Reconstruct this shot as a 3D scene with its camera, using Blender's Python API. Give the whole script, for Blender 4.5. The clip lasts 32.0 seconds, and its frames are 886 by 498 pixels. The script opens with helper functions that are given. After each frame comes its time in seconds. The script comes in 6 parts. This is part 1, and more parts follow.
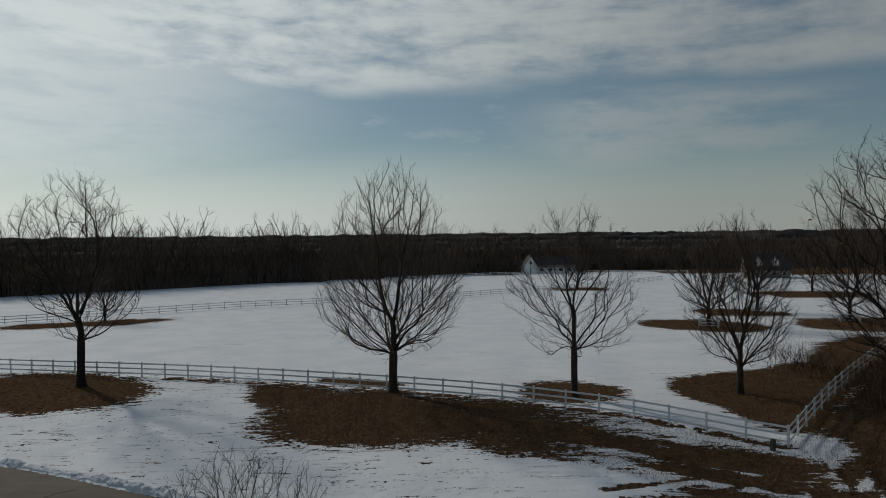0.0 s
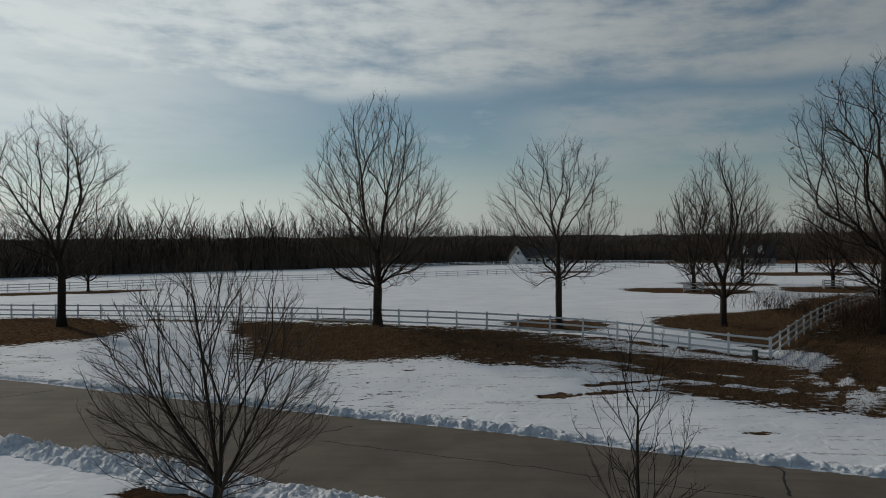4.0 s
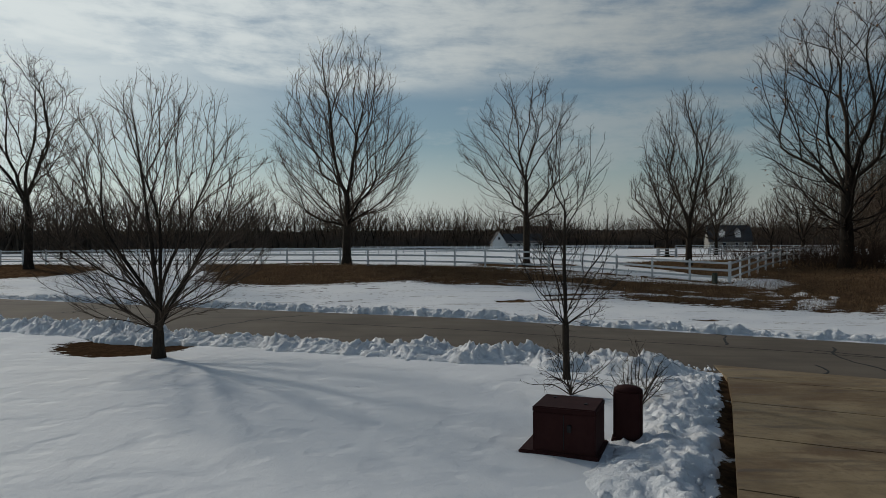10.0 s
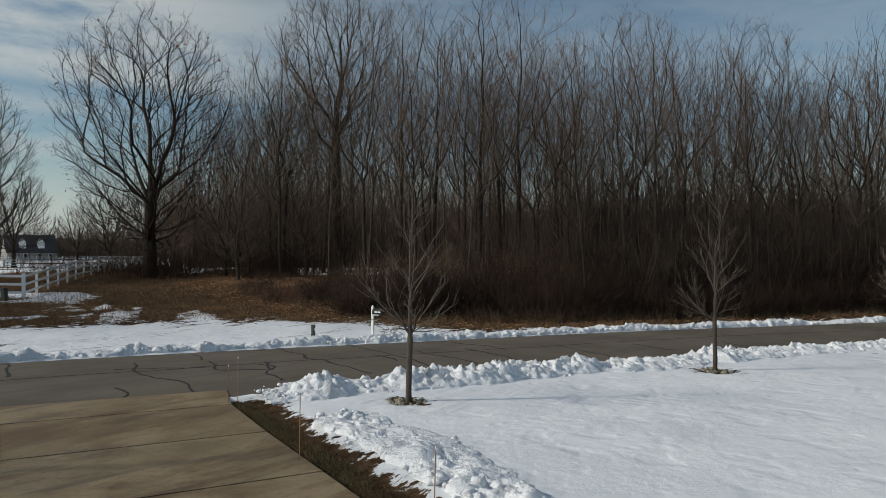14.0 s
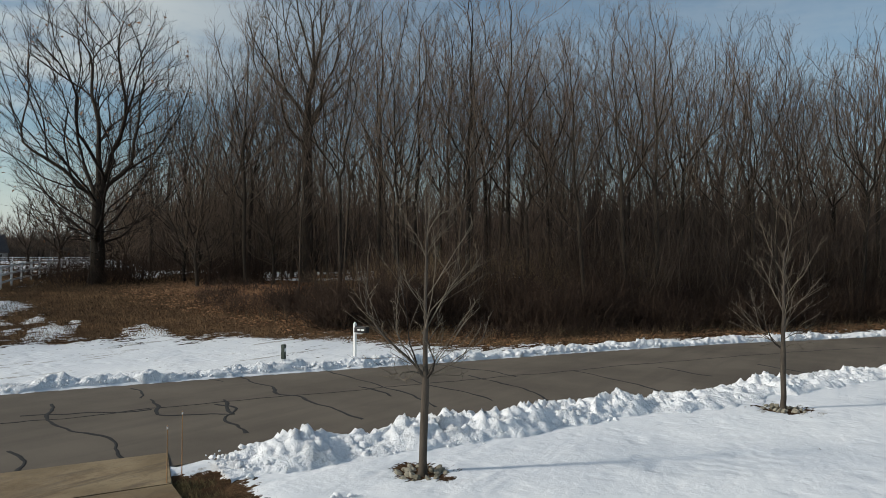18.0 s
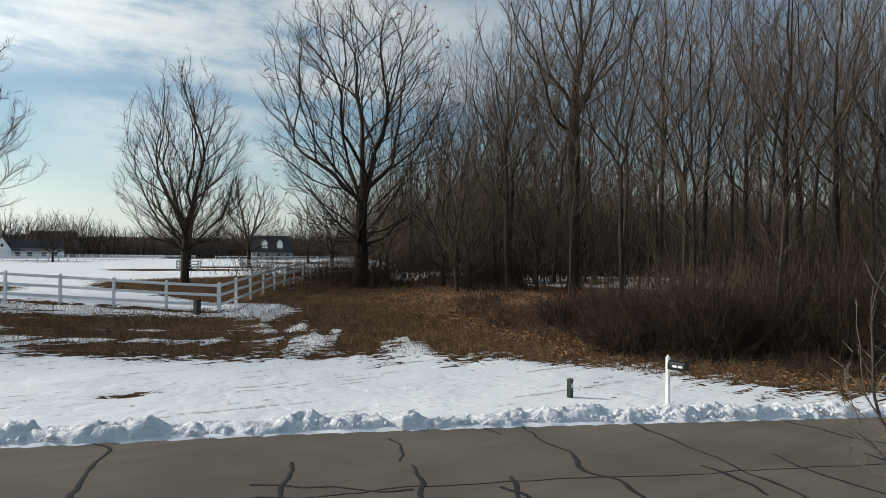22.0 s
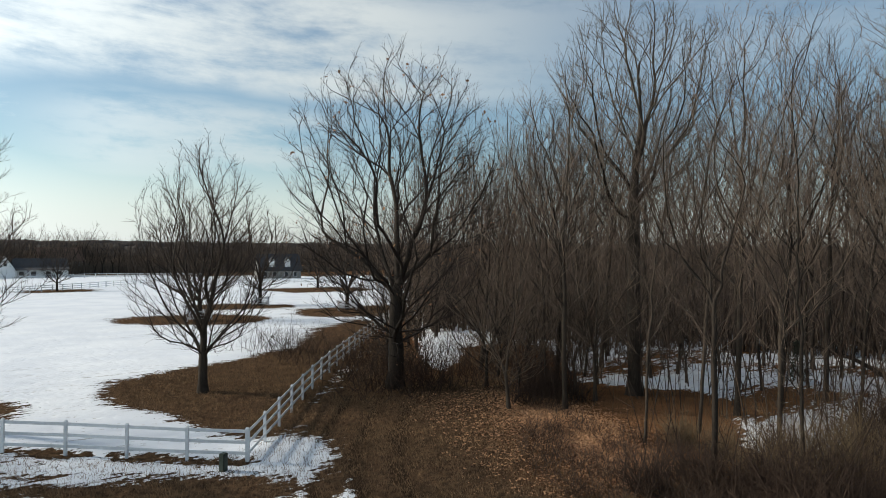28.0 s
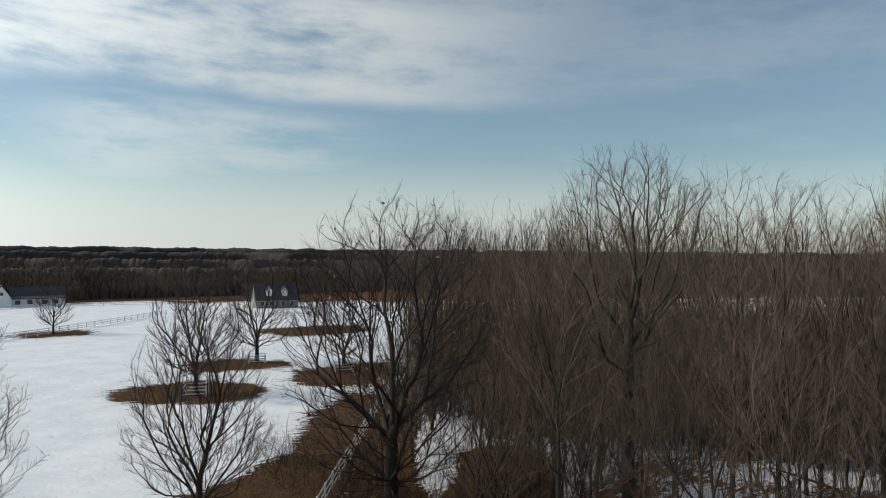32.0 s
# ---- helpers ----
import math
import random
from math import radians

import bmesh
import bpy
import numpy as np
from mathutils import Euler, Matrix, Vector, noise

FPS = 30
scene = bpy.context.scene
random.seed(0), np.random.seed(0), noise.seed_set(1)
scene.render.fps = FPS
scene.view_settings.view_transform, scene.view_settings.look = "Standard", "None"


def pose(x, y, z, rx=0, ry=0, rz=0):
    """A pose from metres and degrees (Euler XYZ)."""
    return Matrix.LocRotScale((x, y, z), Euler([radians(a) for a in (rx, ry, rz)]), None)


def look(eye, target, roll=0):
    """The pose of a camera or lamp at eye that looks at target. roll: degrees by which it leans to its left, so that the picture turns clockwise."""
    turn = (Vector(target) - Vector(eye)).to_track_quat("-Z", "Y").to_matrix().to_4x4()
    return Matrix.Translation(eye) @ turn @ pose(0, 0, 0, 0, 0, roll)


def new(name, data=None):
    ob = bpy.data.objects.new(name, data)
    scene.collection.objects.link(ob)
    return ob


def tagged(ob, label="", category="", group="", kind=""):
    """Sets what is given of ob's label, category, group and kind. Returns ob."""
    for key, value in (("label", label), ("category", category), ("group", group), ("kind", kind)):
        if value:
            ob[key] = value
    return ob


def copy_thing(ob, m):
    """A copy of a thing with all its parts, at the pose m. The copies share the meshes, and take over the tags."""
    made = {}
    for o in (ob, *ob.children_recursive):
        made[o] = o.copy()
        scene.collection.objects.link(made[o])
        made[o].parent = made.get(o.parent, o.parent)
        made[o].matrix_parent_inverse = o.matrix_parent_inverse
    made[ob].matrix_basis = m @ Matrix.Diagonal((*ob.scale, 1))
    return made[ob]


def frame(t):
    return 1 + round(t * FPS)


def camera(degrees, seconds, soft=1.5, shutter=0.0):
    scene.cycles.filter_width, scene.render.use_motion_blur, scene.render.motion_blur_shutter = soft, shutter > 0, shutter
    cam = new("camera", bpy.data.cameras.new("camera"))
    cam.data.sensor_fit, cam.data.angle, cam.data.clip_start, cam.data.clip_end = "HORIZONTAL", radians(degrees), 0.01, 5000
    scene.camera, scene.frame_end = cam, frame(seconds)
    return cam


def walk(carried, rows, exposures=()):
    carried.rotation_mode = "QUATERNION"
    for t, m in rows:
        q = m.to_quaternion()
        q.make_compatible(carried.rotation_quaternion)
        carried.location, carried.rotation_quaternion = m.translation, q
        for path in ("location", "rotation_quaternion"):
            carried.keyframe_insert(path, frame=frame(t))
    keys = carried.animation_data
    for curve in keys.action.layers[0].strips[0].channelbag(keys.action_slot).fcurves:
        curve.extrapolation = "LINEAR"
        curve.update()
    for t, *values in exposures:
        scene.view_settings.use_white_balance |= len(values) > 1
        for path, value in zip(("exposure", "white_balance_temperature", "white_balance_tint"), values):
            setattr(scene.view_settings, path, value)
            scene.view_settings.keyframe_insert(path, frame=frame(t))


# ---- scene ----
cam = camera(65.4, 32.0, soft=0.6)
METRES, EYE, TILT, LEAN, TURN = 46.0, 14.5, -0.8, 0.6, 0.0
ROWS = [
    (0.0, 0.0, 0.0, 0.0, 0.0, 0.0, -0.0),
    (0.5, -0.0001, 0.0005, -0.0168, -0.18, 0.09, 0.01),
    (1.0, 0.0008, 0.0001, -0.0347, -0.33, 0.18, -0.01),
    (1.5, 0.0017, -0.0004, -0.0523, -0.46, 0.26, -0.03),
    (2.0, 0.002, 0.0004, -0.0716, -0.6, 0.34, -0.05),
    (2.5, 0.0025, 0.0007, -0.0893, -0.72, 0.39, -0.06),
    (3.0, 0.0029, 0.0017, -0.1034, -0.84, 0.43, -0.1),
    (3.5, 0.0046, 0.0027, -0.1185, -0.91, 0.45, -0.1),
    (5.5, 0.0118, 0.0025, -0.1811, -1.1, 0.33, -0.19),
    (6.0, 0.0113, 0.0025, -0.1963, -1.14, 0.31, -0.23),
    (6.5, 0.0107, 0.0024, -0.2111, -1.18, 0.27, -0.25),
    (7.0, 0.0104, 0.0029, -0.2224, -1.22, 0.25, -0.27),
    (7.5, 0.0115, 0.0031, -0.2273, -1.24, 0.22, -0.26),
    (8.0, 0.0144, 0.0024, -0.2311, -1.28, 0.18, -0.24),
    (8.5, 0.0197, 0.0004, -0.2351, -1.35, 0.14, -0.25),
    (9.0, 0.0268, -0.0016, -0.2386, -1.39, 0.11, -0.28),
    (9.5, 0.0331, -0.0039, -0.2396, -1.42, 0.11, -0.33),
    (10.0, 0.0352, -0.0039, -0.2393, -2.27, 0.14, -0.33),
    (10.5, 0.0363, -0.0028, -0.2398, -6.48, 0.25, -0.27),
    (11.0, 0.0365, -0.0017, -0.2389, -10.16, 0.28, -0.24),
    (11.5, 0.0364, -0.0006, -0.2382, -11.89, 0.33, -0.26),
    (12.0, 0.0384, 0.0025, -0.2382, -15.17, 0.43, -0.26),
    (12.5, 0.0438, 0.0089, -0.2387, -23.78, 0.6, -0.17),
    (13.0, 0.0517, 0.0202, -0.2395, -34.34, 0.82, -0.02),
    (13.5, 0.0618, 0.0342, -0.2406, -44.51, 0.98, 0.14),
    (14.0, 0.0723, 0.0503, -0.2411, -55.52, 1.12, 0.33),
    (14.5, 0.0814, 0.0668, -0.2419, -61.94, 1.2, 0.48),
    (15.0, 0.0902, 0.0801, -0.2419, -62.84, 1.25, 0.46),
    (15.5, 0.1006, 0.0921, -0.2422, -65.1, 1.3, 0.45),
    (17.5, 0.1352, 0.1231, -0.2395, -64.17, 1.27, 0.32),
    (18.0, 0.1415, 0.1259, -0.2353, -58.26, 1.27, 0.05),
    (18.5, 0.1491, 0.1301, -0.2334, -57.88, 1.27, 0.01),
    (19.0, 0.1595, 0.1367, -0.2328, -57.89, 1.27, -0.01),
    (19.5, 0.1722, 0.1467, -0.2317, -54.65, 1.24, -0.07),
    (20.0, 0.1869, 0.1589, -0.2306, -47.23, 1.18, -0.28),
    (20.5, 0.1995, 0.1752, -0.2298, -43.59, 1.17, -0.44),
    (21.0, 0.2079, 0.1949, -0.2294, -40.41, 1.16, -0.54),
    (21.5, 0.2141, 0.2175, -0.229, -38.77, 1.17, -0.53),
    (22.0, 0.2204, 0.2397, -0.2288, -38.06, 1.2, -0.55),
    (22.5, 0.2266, 0.2605, -0.2284, -37.74, 1.21, -0.52),
    (23.0, 0.2314, 0.28, -0.2275, -37.44, 1.24, -0.5),
    (23.5, 0.2344, 0.2978, -0.2269, -37.41, 1.25, -0.5),
    (24.0, 0.2361, 0.3131, -0.2272, -37.45, 1.26, -0.5),
    (24.5, 0.2369, 0.3261, -0.2263, -37.48, 1.27, -0.46),
    (26.5, 0.2375, 0.3527, -0.1702, -37.66, 1.11, -0.38),
    (27.0, 0.2365, 0.3516, -0.1451, -37.7, 1.15, -0.39),
    (27.5, 0.2357, 0.3504, -0.1194, -37.72, 1.19, -0.38),
    (28.0, 0.235, 0.3504, -0.0937, -37.79, 1.2, -0.39),
    (28.5, 0.2347, 0.3495, -0.0648, -37.82, 1.21, -0.38),
    (29.0, 0.2344, 0.3488, -0.0416, -37.86, 1.28, -0.37),
    (29.5, 0.2346, 0.3472, -0.0234, -37.87, 1.29, -0.37),
    (30.0, 0.2334, 0.3462, -0.0012, -37.87, 1.26, -0.41),
    (30.5, 0.2324, 0.3452, 0.026, -37.92, 1.27, -0.39),
    (31.0, 0.2313, 0.3435, 0.0544, -37.94, 1.34, -0.41),
    (31.5, 0.2311, 0.3428, 0.0843, -37.96, 1.36, -0.44),
    (32.0, 0.2309, 0.3426, 0.1047, -38.0, 1.4, -0.46),
]
EXPOSURES = [(t, e, 6650, 8) for t, e in ((0.0, -0.8), (3.5, -0.77), (6.0, -0.68), (9.0, -0.64), (11.0, -0.6), (13.0, -0.22), (15.0, 0.16), (18.0, 0.27), (19.5, 0.38), (21.0, 0.45), (23.0, 0.43), (24.5, 0.42), (28.0, 0.58), (32.0, 0.34))]
walk(cam, [(t, pose(0, 0, EYE, TILT, LEAN, TURN) @ pose(METRES * x, METRES * y, METRES * z, 90 + pitch, roll, yaw)) for t, x, y, z, yaw, pitch, roll in ROWS], EXPOSURES)

HALF = 4.5            # half the road's width
SUN_AZ, SUN_EL = 46.0, 28.0     # degrees left of +y, and above the horizon

# ---------------------------------------------------------------- world and sun
sun_dir = Vector((-math.sin(radians(SUN_AZ)) * math.cos(radians(SUN_EL)), math.cos(radians(SUN_AZ)) * math.cos(radians(SUN_EL)), math.sin(radians(SUN_EL))))
sun = new("sun", bpy.data.lights.new("sun", "SUN"))
sun.data.energy, sun.data.angle, sun.data.color = 2.4, radians(3.5), (1.0, 0.94, 0.85)
sun.matrix_basis = look((0, 0, 60), Vector((0, 0, 60)) - sun_dir)


class Nodes:
    """Short hand for building a node tree."""

    def __init__(self, tree):
        self.tree = tree
        tree.nodes.clear()

    def add(self, kind, at=None, **settings):
        node = self.tree.nodes.new(kind)
        for key, value in settings.items():
            setattr(node, key, value)
        for key, value in (at or {}).items():
            if isinstance(value, bpy.types.NodeSocket):
                self.tree.links.new(value, node.inputs[key])
            else:
                node.inputs[key].default_value = value
        return node

    def math(self, op, a, b=0.0, c=0.0, clamp=False):
        return self.add("ShaderNodeMath", {0: a, 1: b, 2: c}, operation=op, use_clamp=clamp).outputs[0]

    def mix(self, fac, a, b, blend="MIX"):
        node = self.add("ShaderNodeMix", data_type="RGBA", blend_type=blend)
        for key, value in (("Factor", fac), ("A", a), ("B", b)):
            socket = [s for s in node.inputs if s.name == key and (s.type == "RGBA" or key == "Factor" and s.type == "VALUE")][0]
            if isinstance(value, bpy.types.NodeSocket):
                self.tree.links.new(value, socket)
            else:
                socket.default_value = value if key == "Factor" else (*value, 1.0)
        return [s for s in node.outputs if s.type == "RGBA"][0]

    def step(self, value, low, high, out0=0.0, out1=1.0):
        node = self.add("ShaderNodeMapRange", {0: value, 1: low, 2: high, 3: out0, 4: out1}, interpolation_type="SMOOTHSTEP")
        return node.outputs[0]

    def noise(self, vector, scale, detail=4.0, rough=0.55, distort=0.0):
        node = self.add("ShaderNodeTexNoise", {"Vector": vector, "Scale": scale, "Detail": detail, "Roughness": rough, "Distortion": distort})
        return node.outputs["Fac"]


def make_world():
    world = bpy.data.worlds.new("world")
    world.use_nodes = True
    n = Nodes(world.node_tree)
    sky = n.add("ShaderNodeTexSky", sky_type="NISHITA", sun_disc=False, sun_elevation=radians(SUN_EL), sun_rotation=radians(-SUN_AZ), air_density=1.0, dust_density=0.25, ozone_density=2.2)
    way = n.add("ShaderNodeTexCoord").outputs["Generated"]
    part3 = n.add("ShaderNodeSeparateXYZ", {0: way})
    x, y, z = part3.outputs
    # clouds by bearing (a, radians right of +y) and height over the horizon (z)
    a = n.math("ARCTAN2", x, y)
    lay = n.add("ShaderNodeCombineXYZ", {0: n.math("MULTIPLY", a, 3.2), 1: n.math("MULTIPLY", n.math("MULTIPLY_ADD", a, 0.035, z), 15.0), 2: 0.0}).outputs[0]
    broad = n.noise(lay, 0.62, 3.0, 0.5, 0.3)
    fine = n.noise(lay, 2.1, 9.0, 0.62, 0.25)
    curl = n.noise(n.add("ShaderNodeMapping", {"Vector": lay, "Location": (7.3, 2.1, 0), "Scale": (2.2, 1.1, 1.0)}).outputs[0], 2.6, 6.0, 0.6)
    both = n.math("ADD", n.math("MULTIPLY", broad, 0.42), n.math("ADD", n.math("MULTIPLY", fine, 0.38), n.math("MULTIPLY", curl, 0.20)))
    toward = n.add("ShaderNodeVectorMath", {0: way, 1: tuple(sun_dir)}, operation="DOT_PRODUCT").outputs["Value"]
    up = n.math("MULTIPLY_ADD", n.math("SUBTRACT", broad, 0.5), 0.10, z)
    # a broken street of cloud, a softer bank below it, thin wisps, and haze towards the sun and the horizon
    street = n.math("MULTIPLY", n.step(up, 0.195, 0.235), n.step(up, 0.40, 0.33))
    bank = n.math("MULTIPLY", n.math("MULTIPLY", n.step(up, 0.07, 0.12), n.step(up, 0.21, 0.17)), n.math("MULTIPLY", n.step(a, 0.06, 0.24), n.step(a, 0.62, 0.40)))
    wisp = n.math("MULTIPLY", n.step(both, 0.52, 0.64), 0.45)
    cloud = n.math("MULTIPLY", street, n.step(both, 0.33, 0.58))
    cloud = n.math("MAXIMUM", cloud, n.math("MULTIPLY", n.math("MULTIPLY", bank, n.step(both, 0.36, 0.52)), 0.62))
    cloud = n.math("MULTIPLY", n.math("MAXIMUM", cloud, wisp), n.step(toward, 0.02, 0.36, 0.22, 1.0))
    cloud = n.math("MAXIMUM", cloud, n.math("MULTIPLY", n.step(toward, 0.72, 0.99), n.step(fine, 0.2, 0.6, 0.55, 1.0)))
    cloud = n.math("MULTIPLY_ADD", cloud, 0.80, 0.08, clamp=True)
    haze = n.math("MULTIPLY", n.step(z, 0.17, 0.0), n.step(toward, -0.2, 0.6, 0.75, 0.92))
    cloud = n.math("MAXIMUM", cloud, haze)
    glow = n.math("MULTIPLY_ADD", n.math("POWER", n.step(toward, 0.25, 1.0), 1.5), 6.6, 4.9)
    white = n.add("ShaderNodeVectorMath", {0: (0.93, 1.0, 1.02), "Scale": glow}, operation="SCALE").outputs[0]
    colour = n.mix(cloud, (0, 0, 0), (0, 0, 0))
    mixer = colour.node
    rgba = [s for s in mixer.inputs if s.type == "RGBA"]
    dim = n.add("ShaderNodeVectorMath", {0: sky.outputs[0], 1: (0.68, 0.735, 0.705)}, operation="MULTIPLY").outputs[0]
    n.tree.links.new(dim, rgba[0])
    n.tree.links.new(white, rgba[1])
    back = n.add("ShaderNodeBackground", {"Color": colour, "Strength": 0.105})
    n.add("ShaderNodeOutputWorld", {"Surface": back.outputs[0]})
    scene.world = world


make_world()


# ---------------------------------------------------------------- materials
def material(name, build):
    mat = bpy.data.materials.new(name)
    mat.use_nodes = True
    n = Nodes(mat.node_tree)
    place = n.add("ShaderNodeNewGeometry").outputs["Position"]
    settings = build(n, place)
    shader = n.add("ShaderNodeBsdfPrincipled", settings)
    n.add("ShaderNodeOutputMaterial", {"Surface": shader.outputs[0]})
    return mat


def bump(n, height, strength=0.4, distance=0.02):
    return n.add("ShaderNodeBump", {"Height": height, "Strength": strength, "Distance": distance}).outputs[0]


def plain(name, low, high, rough=0.7, scale=6.0, relief=0.2, metal=0.0, gloss=0.5):
    def build(n, place):
        own = n.add("ShaderNodeObjectInfo").outputs["Random"]
        grain = n.noise(place, scale, 6.0, 0.65)
        wide = n.noise(place, scale * 0.13, 3.0)
        fac = n.math("ADD", n.math("MULTIPLY", grain, 0.6), n.math("MULTIPLY", wide, 0.4))
        fac = n.math("ADD", fac, n.math("MULTIPLY_ADD", own, 0.24, -0.12))
        colour = n.mix(n.step(fac, 0.3, 0.7), low, high)
        return {"Base Color": colour, "Roughness": rough, "Metallic": metal, "Normal": bump(n, grain, relief, 0.01), "Specular IOR Level": gloss}
    return material(name, build)


def build_bank(n, place):
    fine = n.noise(place, 14.0, 6.0, 0.65)
    wide = n.noise(place, 1.1, 4.0, 0.6)
    dirt = n.step(n.math("ADD", wide, n.math("MULTIPLY", fine, 0.35)), 0.72, 0.95)
    colour = n.mix(n.math("MULTIPLY", dirt, 0.40), (0.83, 0.84, 0.86), (0.36, 0.33, 0.30))
    return {"Base Color": colour, "Roughness": 0.8, "Normal": bump(n, n.math("ADD", n.math("MULTIPLY", fine, 0.4), n.noise(place, 5.5, 4.0, 0.7)), 0.85, 0.09), "Specular IOR Level": 0.2}


def build_ground(n, place):
    """Snow, with dry grass where it has melted and leaf litter under the trees."""
    snow = n.add("ShaderNodeAttribute", attribute_name="snow").outputs["Fac"]
    litter = n.add("ShaderNodeAttribute", attribute_name="litter").outputs["Fac"]
    rut = n.add("ShaderNodeAttribute", attribute_name="rut").outputs["Fac"]
    wide = n.noise(place, 0.22, 4.0)
    tuft = n.noise(place, 3.2, 5.0, 0.7)
    fine = n.noise(place, 16.0, 4.0, 0.7)
    streak = n.noise(n.add("ShaderNodeMapping", {"Vector": place, "Rotation": (0, 0, radians(24)), "Scale": (0.35, 1.6, 1.0)}).outputs[0], 1.5, 5.0, 0.65)
    edge = n.math("MULTIPLY_ADD", n.math("ADD", n.math("MULTIPLY", tuft, 0.6), n.math("MULTIPLY", streak, 0.7)), 1.0, -0.65)
    cover = n.step(n.math("MULTIPLY_ADD", edge, 2.1, snow), 0.47, 0.55)
    grass = n.mix(n.step(tuft, 0.35, 0.68), (0.047, 0.028, 0.018), (0.158, 0.093, 0.052))
    grass = n.mix(n.math("MULTIPLY", n.step(wide, 0.40, 0.62), 0.25), grass, (0.055, 0.040, 0.022))
    grass = n.mix(n.math("MULTIPLY", n.step(fine, 0.5, 0.75), 0.40), grass, (0.23, 0.17, 0.095))
    leaf = n.mix(n.step(fine, 0.35, 0.65), (0.058, 0.031, 0.018), (0.27, 0.135, 0.062))
    bare = n.mix(litter, grass, leaf)
    bare = n.mix(n.math("MULTIPLY", rut, 0.75), bare, (0.020, 0.014, 0.010))
    white = n.mix(n.step(wide, 0.3, 0.7), (0.74, 0.76, 0.79), (0.84, 0.85, 0.86))
    white = n.mix(n.math("MULTIPLY", n.step(n.math("ADD", tuft, n.math("MULTIPLY", fine, 0.25)), 0.83, 0.92), 0.6), white, (0.2, 0.16, 0.11))
    rows = n.noise(n.add("ShaderNodeMapping", {"Vector": place, "Rotation": (0, 0, radians(23)), "Scale": (0.16, 2.6, 1.0)}).outputs[0], 1.0, 4.0, 0.6)
    poke = n.step(n.math("ADD", n.math("MULTIPLY", rows, 0.75), n.math("MULTIPLY", tuft, 0.45)), 0.685, 0.745)
    white = n.mix(n.math("MULTIPLY", poke, n.math("MULTIPLY_ADD", n.step(snow, 0.93, 0.99), -0.6, 0.6)), white, (0.22, 0.18, 0.13))
    pits = n.step(n.noise(place, 1.1, 2.0, 0.5), 0.50, 0.72)
    ripple = n.noise(n.add("ShaderNodeMapping", {"Vector": place, "Rotation": (0, 0, radians(-28)), "Scale": (0.35, 1.1, 1.0)}).outputs[0], 1.0, 2.5, 0.55, 0.4)
    height = n.math("ADD", n.math("MULTIPLY", cover, n.math("MULTIPLY_ADD", ripple, n.step(n.noise(place, 0.13, 2.0), 0.4, 0.6, 0.25, 1.3), n.math("MULTIPLY_ADD", pits, -0.4, 0.8))), n.math("ADD", n.math("MULTIPLY", tuft, 0.5), n.math("MULTIPLY", fine, n.math("MULTIPLY_ADD", cover, -0.58, 0.65))))
    return {"Base Color": n.mix(cover, bare, white), "Roughness": 0.85, "Normal": bump(n, n.math("MULTIPLY_ADD", n.noise(place, 0.7, 3.0, 0.5), 0.6, height), 0.6, 0.10), "Specular IOR Level": n.math("MULTIPLY", cover, 0.2)}


def build_asphalt(n, place):
    wide = n.noise(place, 0.3, 5.0, 0.6)
    streak = n.noise(n.add("ShaderNodeMapping", {"Vector": place, "Rotation": (0, 0, radians(33)), "Scale": (0.12, 1.3, 1.0)}).outputs[0], 1.2, 5.0)
    fine = n.noise(place, 60.0, 3.0, 0.7)
    colour = n.mix(n.step(wide, 0.3, 0.7), (0.118, 0.099, 0.080), (0.165, 0.139, 0.111))
    colour = n.mix(n.math("MULTIPLY", n.step(streak, 0.45, 0.7), 0.4), colour, (0.095, 0.080, 0.066))
    colour = n.mix(n.math("MULTIPLY", n.step(fine, 0.5, 0.75), 0.3), colour, (0.18, 0.16, 0.14))
    return {"Base Color": colour, "Roughness": 0.8, "Normal": bump(n, fine, 0.3, 0.006), "Specular IOR Level": 0.08}


def build_concrete(n, place):
    own = n.add("ShaderNodeObjectInfo").outputs["Random"]
    wide = n.noise(place, 0.7, 5.0, 0.6)
    streak = n.noise(n.add("ShaderNodeMapping", {"Vector": place, "Rotation": (0, 0, radians(24)), "Scale": (0.3, 2.4, 1.0)}).outputs[0], 1.4, 6.0, 0.65)
    fine = n.noise(place, 45.0, 4.0, 0.7)
    colour = n.mix(n.step(n.math("ADD", wide, n.math("MULTIPLY_ADD", own, 0.2, -0.1)), 0.3, 0.7), (0.195, 0.142, 0.082), (0.300, 0.228, 0.138))
    stain = n.noise(n.add("ShaderNodeMapping", {"Vector": place, "Rotation": (0, 0, radians(24)), "Scale": (0.5, 1.1, 1.0)}).outputs[0], 0.55, 6.0, 0.7, 0.6)
    colour = n.mix(n.math("MULTIPLY", n.step(stain, 0.47, 0.64), 0.75), colour, (0.125, 0.075, 0.042))
    colour = n.mix(n.math("MULTIPLY", n.step(streak, 0.5, 0.68), 0.7), colour, (0.085, 0.058, 0.038))
    colour = n.mix(n.math("MULTIPLY", n.step(n.noise(place, 7.0, 4.0, 0.75), 0.48, 0.7), 0.35), colour, (0.10, 0.075, 0.05))
    colour = n.mix(n.math("MULTIPLY", n.step(fine, 0.5, 0.8), 0.25), colour, (0.38, 0.33, 0.27))
    return {"Base Color": colour, "Roughness": n.step(streak, 0.45, 0.7, 0.7, 0.45), "Normal": bump(n, fine, 0.25, 0.004), "Specular IOR Level": 0.15}


